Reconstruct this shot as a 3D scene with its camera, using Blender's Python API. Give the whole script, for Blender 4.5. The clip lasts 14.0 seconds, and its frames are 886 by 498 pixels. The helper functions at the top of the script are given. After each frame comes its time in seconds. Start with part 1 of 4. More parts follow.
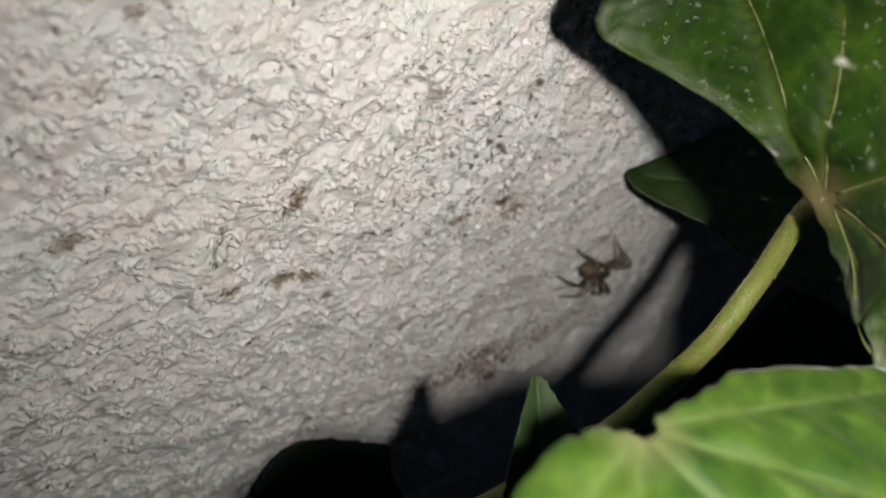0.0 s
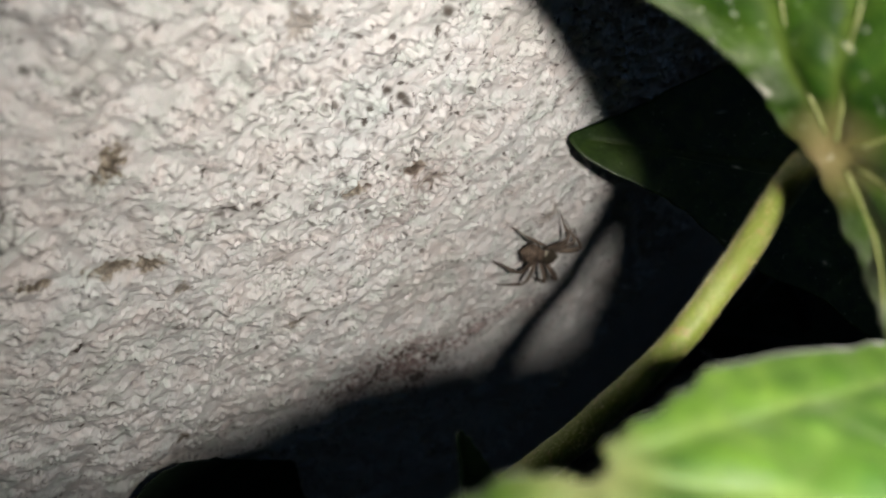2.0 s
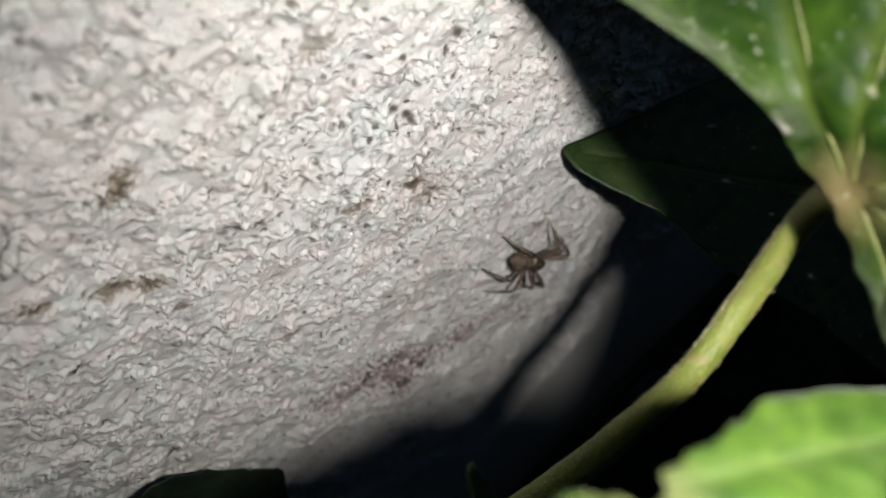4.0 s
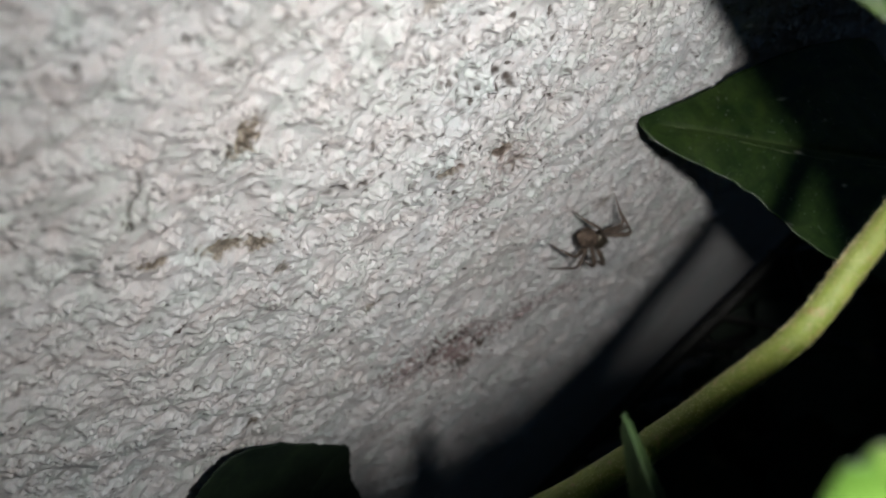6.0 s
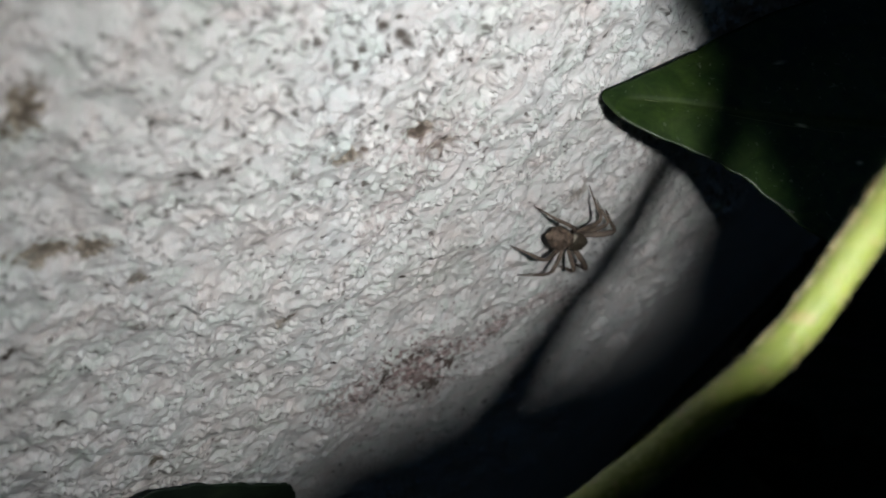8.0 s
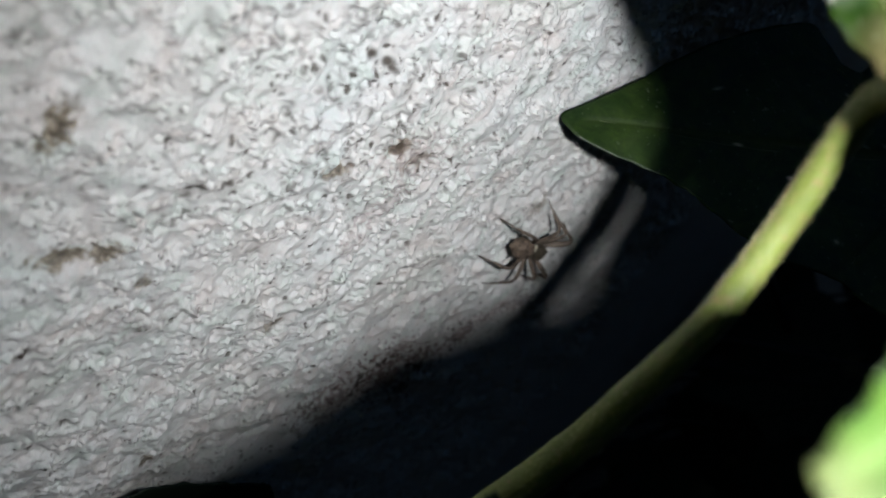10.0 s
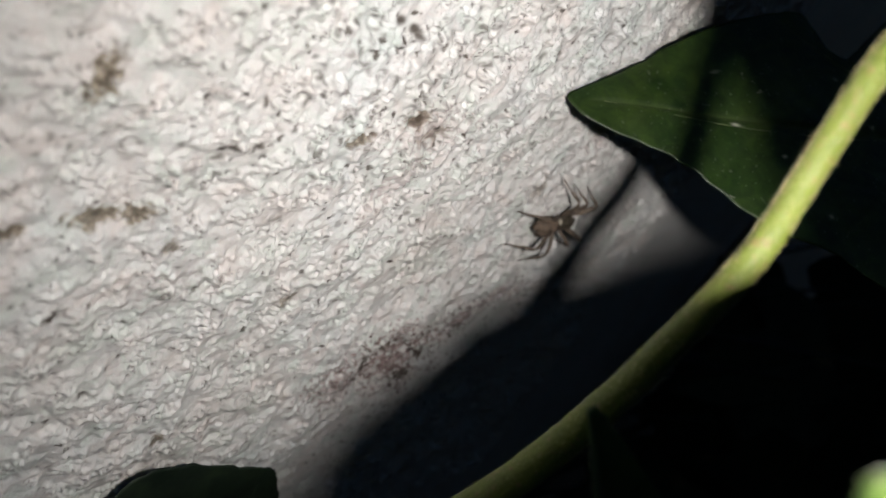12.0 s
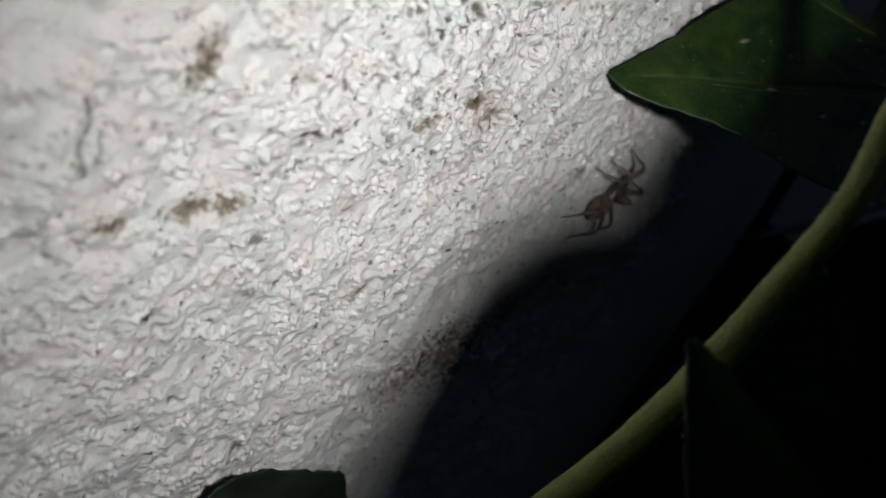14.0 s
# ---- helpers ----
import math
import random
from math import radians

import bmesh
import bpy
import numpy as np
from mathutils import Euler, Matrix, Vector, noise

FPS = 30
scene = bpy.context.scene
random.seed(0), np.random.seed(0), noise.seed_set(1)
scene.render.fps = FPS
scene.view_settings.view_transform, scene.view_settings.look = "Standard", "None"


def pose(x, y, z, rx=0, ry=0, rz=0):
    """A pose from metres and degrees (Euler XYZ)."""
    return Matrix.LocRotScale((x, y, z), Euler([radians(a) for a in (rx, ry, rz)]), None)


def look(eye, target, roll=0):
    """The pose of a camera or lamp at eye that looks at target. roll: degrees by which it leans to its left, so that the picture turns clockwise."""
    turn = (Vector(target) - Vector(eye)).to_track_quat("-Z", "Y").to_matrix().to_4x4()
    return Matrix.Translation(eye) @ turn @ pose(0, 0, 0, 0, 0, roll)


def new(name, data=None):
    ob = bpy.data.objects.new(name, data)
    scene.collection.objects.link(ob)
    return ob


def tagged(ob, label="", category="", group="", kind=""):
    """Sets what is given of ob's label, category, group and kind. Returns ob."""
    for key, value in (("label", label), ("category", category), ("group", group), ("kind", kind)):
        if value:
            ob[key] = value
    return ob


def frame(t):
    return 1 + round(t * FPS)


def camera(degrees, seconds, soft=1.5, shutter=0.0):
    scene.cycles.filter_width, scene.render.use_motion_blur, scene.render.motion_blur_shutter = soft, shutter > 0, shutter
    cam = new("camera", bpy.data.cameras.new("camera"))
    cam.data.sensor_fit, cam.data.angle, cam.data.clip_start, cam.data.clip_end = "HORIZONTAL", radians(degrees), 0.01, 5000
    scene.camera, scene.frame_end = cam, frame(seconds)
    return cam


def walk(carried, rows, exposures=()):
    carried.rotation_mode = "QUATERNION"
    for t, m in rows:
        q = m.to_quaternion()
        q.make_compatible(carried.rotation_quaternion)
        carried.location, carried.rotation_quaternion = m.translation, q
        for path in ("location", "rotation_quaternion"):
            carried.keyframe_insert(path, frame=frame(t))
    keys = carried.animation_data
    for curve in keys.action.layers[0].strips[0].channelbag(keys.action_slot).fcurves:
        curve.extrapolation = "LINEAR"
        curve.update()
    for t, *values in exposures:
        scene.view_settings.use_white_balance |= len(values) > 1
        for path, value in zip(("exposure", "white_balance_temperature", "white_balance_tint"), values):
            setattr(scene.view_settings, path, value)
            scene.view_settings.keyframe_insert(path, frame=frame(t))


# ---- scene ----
# A white painted wall with ivy, seen from a hand's width under a phone's own torch.
# Lengths below are in millimetres from a mark on the wall; base() turns them into metres.
MM = 0.001
HEIGHT = 1.2                      # the mark's height over the ground, metres


def base(x, y, z):
    return Vector((x * MM, y * MM, z * MM + HEIGHT))


# ---- camera ----
cam = camera(58.5, 14.0)
cam.data.dof.use_dof = True
cam.data.dof.focus_distance = 0.083
cam.data.dof.aperture_fstop = 28.0
PATH = [
    (0.0, (-81.90, -57.77, 47.17), (-13.36, -5.26, -3.28), 30.42),
    (0.5, (-78.38, -57.78, 44.90), (-5.84, -8.04, -2.68), 30.69),
    (1.0, (-71.16, -54.77, 41.77), (1.42, -4.27, -4.94), 29.92),
    (1.5, (-65.58, -54.86, 37.59), (5.04, -2.65, -10.24), 30.10),
    (2.0, (-60.62, -51.29, 39.98), (10.00, -2.02, -10.86), 31.50),
    (2.5, (-58.40, -51.29, 41.99), (11.40, -2.02, -9.99), 31.10),
    (2.7, (-58.37, -50.36, 41.02), (12.26, -1.73, -10.44), 31.80),
    (4.8, (-66.43, -45.42, 40.32), (8.12, -1.96, -10.21), 33.95),
    (5.0, (-66.91, -44.87, 40.45), (7.02, -1.39, -10.98), 33.75),
    (5.5, (-71.59, -42.86, 35.47), (6.70, -0.59, -10.18), 34.56),
    (6.0, (-70.92, -43.63, 32.08), (3.72, 1.60, -16.75), 33.52),
    (6.5, (-60.77, -42.59, 29.60), (13.01, 3.46, -19.76), 32.43),
    (7.0, (-55.67, -43.47, 30.81), (16.14, 5.04, -19.11), 31.33),
    (7.5, (-51.70, -44.96, 29.31), (18.06, 5.53, -21.53), 30.01),
    (8.0, (-50.20, -45.67, 29.86), (19.48, 5.28, -20.64), 29.45),
    (8.2, (-49.49, -46.33, 30.06), (19.84, 4.77, -20.74), 29.24),
    (10.3, (-58.05, -49.18, 31.44), (16.71, -0.63, -13.88), 30.59),
    (10.5, (-58.09, -50.19, 32.26), (16.25, -1.97, -14.10), 31.04),
    (11.0, (-59.31, -53.13, 36.11), (14.65, -4.46, -10.40), 31.01),
    (11.5, (-60.61, -51.53, 32.52), (14.42, -3.19, -12.59), 31.11),
    (12.0, (-62.71, -47.81, 24.41), (15.59, -1.10, -16.66), 31.13),
    (12.5, (-63.46, -45.82, 20.93), (17.33, -0.62, -16.89), 30.11),
    (13.0, (-67.19, -45.06, 16.74), (14.50, 1.59, -17.16), 28.50),
    (13.5, (-68.77, -46.02, 14.64), (13.32, 0.99, -17.78), 27.29),
    (14.0, (-68.93, -44.77, 16.78), (10.97, 2.32, -20.63), 26.38),
]
ROWS = [(t, look(base(*eye), base(*target), roll)) for t, eye, target, roll in PATH]
walk(cam, ROWS, [(0.0, -0.14, 6750, 10), (0.7, -0.08, 6780, 10), (1.5, -0.16, 6820, 10), (2.0, -0.17, 6850, 10), (2.7, -0.10, 6850, 10), (5.0, -0.19, 6350, 9), (6.0, -0.47, 6300, 9), (8.2, -0.58, 6150, 7), (10.3, -0.17, 6000, 6), (11.2, 0.05, 6100, 5), (12.2, -0.13, 6600, 10), (13.0, -0.34, 6400, 8), (14.0, -0.36, 6300, 8)])

# ---- light: a dim evening sky; the torch beside the lens is built further down ----
world = bpy.data.worlds.new("sky")
scene.world = world
world.use_nodes = True
wn = world.node_tree.nodes
wn.clear()
sky = wn.new("ShaderNodeTexSky")
sky.sky_type = "NISHITA"
sky.sun_disc = False
sky.sun_elevation = radians(8)
sky.sun_rotation = radians(0)
sky.ozone_density = 3.0
back = wn.new("ShaderNodeBackground")
back.inputs["Strength"].default_value = 0.09
wout = wn.new("ShaderNodeOutputWorld")
world.node_tree.links.new(sky.outputs[0], back.inputs[0])
world.node_tree.links.new(back.outputs[0], wout.inputs[0])
scene.view_settings.exposure = 0.0


# ---- helpers ----
def part(name, bm, material, parent, label=""):
    """Links a bmesh as one mesh object under a thing or a part."""
    me = bpy.data.meshes.new(name)
    bm.to_mesh(me)
    bm.free()
    for p in me.polygons:
        p.use_smooth = True
    me.materials.append(material)
    ob = new(name, me)
    ob.parent = parent
    if label:
        tagged(ob, label)
    return ob


def mesh_of(name, verts, faces, material, parent=None, attrs=(), smooth=True):
    me = bpy.data.meshes.new(name)
    me.from_pydata([tuple(v) for v in verts], [], faces)
    for key, values in attrs:
        a = me.attributes.new(key, "FLOAT", "POINT")
        a.data.foreach_set("value", np.asarray(values, dtype=np.float32))
    me.polygons.foreach_set("use_smooth", [smooth] * len(me.polygons))
    me.materials.append(material)
    me.update()
    ob = new(name, me)
    if parent:
        ob.parent = parent
    return ob


def spline(points, n, closed=False):
    """Catmull-Rom through a few points, n samples a span."""
    p = [np.array(q, float) for q in points]
    k = len(p)
    out = []
    for i in range(k if closed else k - 1):
        a, b = p[i], p[(i + 1) % k]
        before = p[i - 1] if closed or i else 2 * a - b
        after = p[(i + 2) % k] if closed or i < k - 2 else 2 * b - a
        for s in np.arange(n) / n:
            out.append(0.5 * (2 * a + (b - before) * s + (2 * before - 5 * a + 4 * b - after) * s * s + (3 * a - before - 3 * b + after) * s ** 3))
    if not closed:
        out.append(p[-1])
    return np.array(out)


def tube(path, radii, sides=14, lump=0.0, seed=3):
    """Vertices and faces of a round stalk along a path, in the path's units, ends closed."""
    path = np.asarray(path, float)
    n = len(path)
    tang = np.gradient(path, axis=0)
    tang /= np.linalg.norm(tang, axis=1)[:, None] + 1e-12
    side = np.cross(tang[0], (0.3, 0.2, 0.93))
    if np.linalg.norm(side) < 0.1:
        side = np.cross(tang[0], (1, 0, 0))
    rng = np.random.default_rng(seed)
    verts, faces = [], []
    for i in range(n):
        side = side - tang[i] * (side @ tang[i])
        side /= np.linalg.norm(side)
        up = np.cross(tang[i], side)
        for j in range(sides):
            a = 2 * math.pi * j / sides
            r = radii[i] * (1 + lump * rng.uniform(-1, 1))
            verts.append(path[i] + r * (math.cos(a) * side + math.sin(a) * up))
    for i in range(n - 1):
        for j in range(sides):
            k = (j + 1) % sides
            faces.append((i * sides + j, i * sides + k, (i + 1) * sides + k, (i + 1) * sides + j))
    faces.append(tuple(range(sides - 1, -1, -1)))
    faces.append(tuple((n - 1) * sides + j for j in range(sides)))
    return np.array(verts), faces


# ---- materials ----
def nodes_of(name):
    m = bpy.data.materials.new(name)
    m.use_nodes = True
    nt = m.node_tree
    return m, nt, nt.nodes["Principled BSDF"], nt.nodes["Material Output"]


def noise_node(nt, scale, detail=4.0, rough=0.55, warp=0.0):
    tc = nt.nodes.new("ShaderNodeTexCoord")
    n = nt.nodes.new("ShaderNodeTexNoise")
    n.inputs["Scale"].default_value, n.inputs["Detail"].default_value = scale, detail
    n.inputs["Roughness"].default_value, n.inputs["Distortion"].default_value = rough, warp
    nt.links.new(tc.outputs["Object"], n.inputs["Vector"])
    return n


def ramp_node(nt, source, stops):
    r = nt.nodes.new("ShaderNodeValToRGB")
    while len(r.color_ramp.elements) < len(stops):
        r.color_ramp.elements.new(0.5)
    for e, (pos, col) in zip(r.color_ramp.elements, stops):
        e.position, e.color = pos, (*col, 1)
    nt.links.new(source, r.inputs[0])
    return r


def mix_node(nt, fac, a, b, blend="MIX"):
    m = nt.nodes.new("ShaderNodeMix")
    m.data_type, m.blend_type = "RGBA", blend
    for socket, value in ((m.inputs[0], fac), (m.inputs[6], a), (m.inputs[7], b)):
        if isinstance(value, (int, float)):
            socket.default_value = value
        elif isinstance(value, tuple):
            socket.default_value = (*value, 1)
        else:
            nt.links.new(value, socket)
    return m.outputs[2]


def bump_node(nt, height, strength, distance, normal=None):
    b = nt.nodes.new("ShaderNodeBump")
    b.inputs["Strength"].default_value, b.inputs["Distance"].default_value = strength, distance
    nt.links.new(height, b.inputs["Height"])
    if normal:
        nt.links.new(normal, b.inputs["Normal"])
    return b.outputs[0]


def attr_node(nt, name):
    a = nt.nodes.new("ShaderNodeAttribute")
    a.attribute_name = name
    return a.outputs["Fac"]


def wall_paint():
    m, nt, bsdf, _ = nodes_of("wall_paint")
    tone = ramp_node(nt, noise_node(nt, 60, 5, 0.6, 0.4).outputs[0], [(0.3, (0.565, 0.545, 0.52)), (0.5, (0.635, 0.625, 0.61)), (0.72, (0.59, 0.605, 0.605))])
    tint = ramp_node(nt, noise_node(nt, 230, 5, 0.65, 0.8).outputs[0], [(0.34, (0.90, 0.97, 0.93)), (0.5, (1, 1, 1)), (0.66, (1.0, 0.94, 0.925))])
    fine = ramp_node(nt, noise_node(nt, 1000, 6, 0.7, 0.8).outputs[0], [(0.30, (0.74, 0.725, 0.71)), (0.50, (1, 1, 1))])
    col = mix_node(nt, 0.9, tone.outputs[0], tint.outputs[0], "MULTIPLY")
    col = mix_node(nt, 0.22, col, fine.outputs[0], "MULTIPLY")
    brown = ramp_node(nt, noise_node(nt, 1100, 5, 0.7).outputs[0], [(0.36, (0.09, 0.066, 0.040)), (0.49, (0.19, 0.148, 0.096)), (0.62, (0.34, 0.29, 0.22))])
    col = mix_node(nt, attr_node(nt, "stain"), col, brown.outputs[0])
    blush = ramp_node(nt, noise_node(nt, 430, 5, 0.6, 0.8).outputs[0], [(0.38, (0.085, 0.055, 0.050)), (0.52, (0.25, 0.180, 0.170)), (0.70, (0.52, 0.45, 0.44))])
    col = mix_node(nt, attr_node(nt, "blush"), col, blush.outputs[0])
    # dark specks and holes, with the shade of creases and rims painted in
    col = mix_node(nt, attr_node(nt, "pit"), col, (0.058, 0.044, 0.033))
    # shade of the finest crevices, put into the colour as thin lines in patches
    hair = ramp_node(nt, noise_node(nt, 1500, 3, 0.55, 1.6).outputs[0], [(0.475, (0, 0, 0)), (0.5, (1, 1, 1)), (0.525, (0, 0, 0))])
    where = ramp_node(nt, noise_node(nt, 420, 4, 0.7, 0.6).outputs[0], [(0.60, (0, 0, 0)), (0.70, (0.3, 0.3, 0.3))])
    col = mix_node(nt, mix_node(nt, 1.0, hair.outputs[0], where.outputs[0], "MULTIPLY"), col, (0.17, 0.15, 0.135))
    nt.links.new(col, bsdf.inputs["Base Color"])
    bsdf.inputs["Roughness"].default_value = 0.58
    bsdf.inputs["Specular IOR Level"].default_value = 0.32
    b = bump_node(nt, noise_node(nt, 520, 5, 0.55, 0.5).outputs[0], 0.7, 0.00022)
    b = bump_node(nt, noise_node(nt, 2300, 3, 0.5, 0.5).outputs[0], 0.8, 0.00010, b)
    nt.links.new(b, bsdf.inputs["Normal"])
    return m


def leaf_skin(name, dark, mid, vein, gloss=0.34, through_light=0.35, dust=0.0, yellow=0.0, hub=(0.11, 0.08, 0.04), shine=0.3, bloom=0.0):
    m, nt, bsdf, out = nodes_of(name)
    blot = ramp_node(nt, noise_node(nt, 130, 5, 0.6, 0.6).outputs[0], [(0.36, dark), (0.64, mid)])
    cells = nt.nodes.new("ShaderNodeTexVoronoi")
    cells.feature = "DISTANCE_TO_EDGE"
    cells.inputs["Scale"].default_value = 520
    tc = nt.nodes.new("ShaderNodeTexCoord")
    nt.links.new(tc.outputs["Object"], cells.inputs["Vector"])
    net = ramp_node(nt, cells.outputs[0], [(0.0, (1.25, 1.22, 1.1)), (0.12, (1, 1, 1))])
    col = mix_node(nt, 0.7, blot.outputs[0], net.outputs[0], "MULTIPLY")
    sunny = ramp_node(nt, noise_node(nt, 75, 4, 0.6, 0.8).outputs[0], [(0.45, (1, 1, 1)), (0.66, (1.9, 1.45, 0.9))])
    col = mix_node(nt, yellow, col, sunny.outputs[0], "MULTIPLY")
    mottle = ramp_node(nt, noise_node(nt, 480, 4, 0.65, 0.5).outputs[0], [(0.34, (0.66, 0.70, 0.66)), (0.5, (1, 1, 1)), (0.68, (1.35, 1.25, 1.1))])
    col = mix_node(nt, 0.85, col, mottle.outputs[0], "MULTIPLY")
    col = mix_node(nt, attr_node(nt, "vein"), col, vein)
    # reddish where the ribs meet
    near = nt.nodes.new("ShaderNodeVectorMath")
    near.operation = "LENGTH"
    nt.links.new(tc.outputs["Object"], near.inputs[0])
    core = ramp_node(nt, near.outputs["Value"], [(0.0, (0.7, 0.7, 0.7)), (0.0007, (0, 0, 0))])
    col = mix_node(nt, core.outputs[0], col, hub)
    grit = ramp_node(nt, noise_node(nt, 1500, 2, 0.5).outputs[0], [(0.65, (0, 0, 0)), (0.70, (1, 1, 1))])
    patchy = ramp_node(nt, noise_node(nt, 110, 4, 0.7).outputs[0], [(0.40, (0, 0, 0)), (0.7, (dust, dust, dust))])
    col = mix_node(nt, mix_node(nt, 1.0, grit.outputs[0], patchy.outputs[0], "MULTIPLY"), col, (0.40, 0.40, 0.36))
    # pale scars and flecks, with a leaf's rim sheen painted in
    col = mix_node(nt, attr_node(nt, "scar_sheen"), col, (0.42, 0.42, 0.36))
    nt.links.new(col, bsdf.inputs["Base Color"])
    rough = ramp_node(nt, noise_node(nt, 300, 4).outputs[0], [(0.3, (gloss - 0.06,) * 3), (0.7, (gloss + 0.12,) * 3)])
    nt.links.new(rough.outputs[0], bsdf.inputs["Roughness"])
    bsdf.inputs["Specular IOR Level"].default_value = shine
    bsdf.inputs["Sheen Weight"].default_value = bloom
    bsdf.inputs["Sheen Roughness"].default_value = 0.35
    b = bump_node(nt, cells.outputs[0], 0.25, 0.00008)
    b = bump_node(nt, noise_node(nt, 2500, 3).outputs[0], 0.25, 0.00006, b)
    nt.links.new(b, bsdf.inputs["Normal"])
    trans = nt.nodes.new("ShaderNodeBsdfTranslucent")
    nt.links.new(mix_node(nt, 1.0, col, (1.5, 1.6, 0.6), "MULTIPLY"), trans.inputs[0])
    mixer = nt.nodes.new("ShaderNodeMixShader")
    mixer.inputs[0].default_value = through_light * 0.5
    nt.links.new(bsdf.outputs[0], mixer.inputs[1])
    nt.links.new(trans.outputs[0], mixer.inputs[2])
    nt.links.new(mixer.outputs[0], out.inputs[0])
    return m


def stalk_skin(name, a, b_, spots):
    m, nt, bsdf, _ = nodes_of(name)
    c = ramp_node(nt, noise_node(nt, 250, 5, 0.6, 0.5).outputs[0], [(0.3, a), (0.7, b_)])
    s = ramp_node(nt, noise_node(nt, 1300, 3, 0.6).outputs[0], [(0.58, (0, 0, 0)), (0.7, (1, 1, 1))])
    nt.links.new(mix_node(nt, s.outputs[0], c.outputs[0], spots), bsdf.inputs["Base Color"])
    bsdf.inputs["Roughness"].default_value = 0.5
    bsdf.inputs["Subsurface Weight"].default_value = 0.0
    nt.links.new(bump_node(nt, noise_node(nt, 1500, 5, 0.65).outputs[0], 0.8, 0.00028), bsdf.inputs["Normal"])
    return m


def plain(name, a, b_, scale=200, rough=0.6, metal=0.0):
    m, nt, bsdf, _ = nodes_of(name)
    c = ramp_node(nt, noise_node(nt, scale, 5, 0.6).outputs[0], [(0.3, a), (0.7, b_)])
    nt.links.new(c.outputs[0], bsdf.inputs["Base Color"])
    bsdf.inputs["Roughness"].default_value, bsdf.inputs["Metallic"].default_value = rough, metal
    nt.links.new(bump_node(nt, noise_node(nt, scale * 6, 4).outputs[0], 0.4, 0.02 / scale), bsdf.inputs["Normal"])
    return m


WALL = wall_paint()
LEAF_UPPER = leaf_skin("ivy_upper_skin", (0.005, 0.019, 0.002), (0.022, 0.050, 0.005), (0.060, 0.085, 0.016), 0.36, dust=0.4, yellow=0.4, shine=0.2, hub=(0.15, 0.105, 0.055))
LEAF_MID = leaf_skin("ivy_mature_skin", (0.009, 0.024, 0.005), (0.021, 0.042, 0.009), (0.06, 0.085, 0.03), 0.42, dust=0.3, yellow=0.3)
LEAF_FRONT = leaf_skin("ivy_bright_skin", (0.0150, 0.042, 0.0045), (0.0415, 0.080, 0.0105), (0.092, 0.130, 0.036), 0.48, 0.1, yellow=0.2, hub=(0.10, 0.09, 0.045), shine=0.18, bloom=0.10)
# blackish leaf underside; on thicket leaves it puts shade into the colour
LEAF_DARK = leaf_skin("ivy_blackish_skin", (0.008, 0.015, 0.010), (0.014, 0.025, 0.014), (0.02, 0.034, 0.02), 0.55, 0.1)
LEAF_YOUNG = leaf_skin("ivy_young_skin", (0.016, 0.036, 0.011), (0.030, 0.056, 0.018), (0.05, 0.075, 0.03), 0.55, 0.4)
VEIN = stalk_skin("ivy_vein_skin", (0.090, 0.110, 0.030), (0.15, 0.160, 0.055), (0.12, 0.125, 0.045))
VEIN_BRIGHT = stalk_skin("ivy_bright_vein_skin", (0.040, 0.082, 0.018), (0.060, 0.105, 0.026), (0.05, 0.09, 0.024))
VEIN_DULL = stalk_skin("ivy_dull_vein_skin", (0.050, 0.072, 0.024), (0.078, 0.100, 0.036), (0.07, 0.085, 0.03))
STALK = stalk_skin("ivy_stalk_skin", (0.098, 0.130, 0.017), (0.166, 0.196, 0.033), (0.20, 0.15, 0.055))
# near black: the thicket's shade put into the colour of its stalks
STALK_DARK = stalk_skin("ivy_blackish_stalk_skin", (0.008, 0.008, 0.006), (0.014, 0.012, 0.008), (0.016, 0.013, 0.009))
HAIR = plain("stalk_hair", (0.36, 0.34, 0.16), (0.45, 0.40, 0.22), 800, 0.6)


# ---- wall ----
def band_noise(shape, step, size, rng, spread=0.6):
    """Smooth random field whose lumps are about size across."""
    f = np.hypot(np.fft.fftfreq(shape[0], step)[:, None], np.fft.rfftfreq(shape[1], step)[None])
    g = np.exp(-((np.log(np.maximum(f, 1e-6)) - math.log(1 / size)) ** 2) / (2 * spread ** 2))
    a = np.fft.irfft2(np.fft.rfft2(rng.standard_normal(shape)) * g, s=shape)
    return a / a.std()


RELIEF = (0.27, 0.24, 0.085, 0.03)         # heights of plates, flakes, lumps and skin


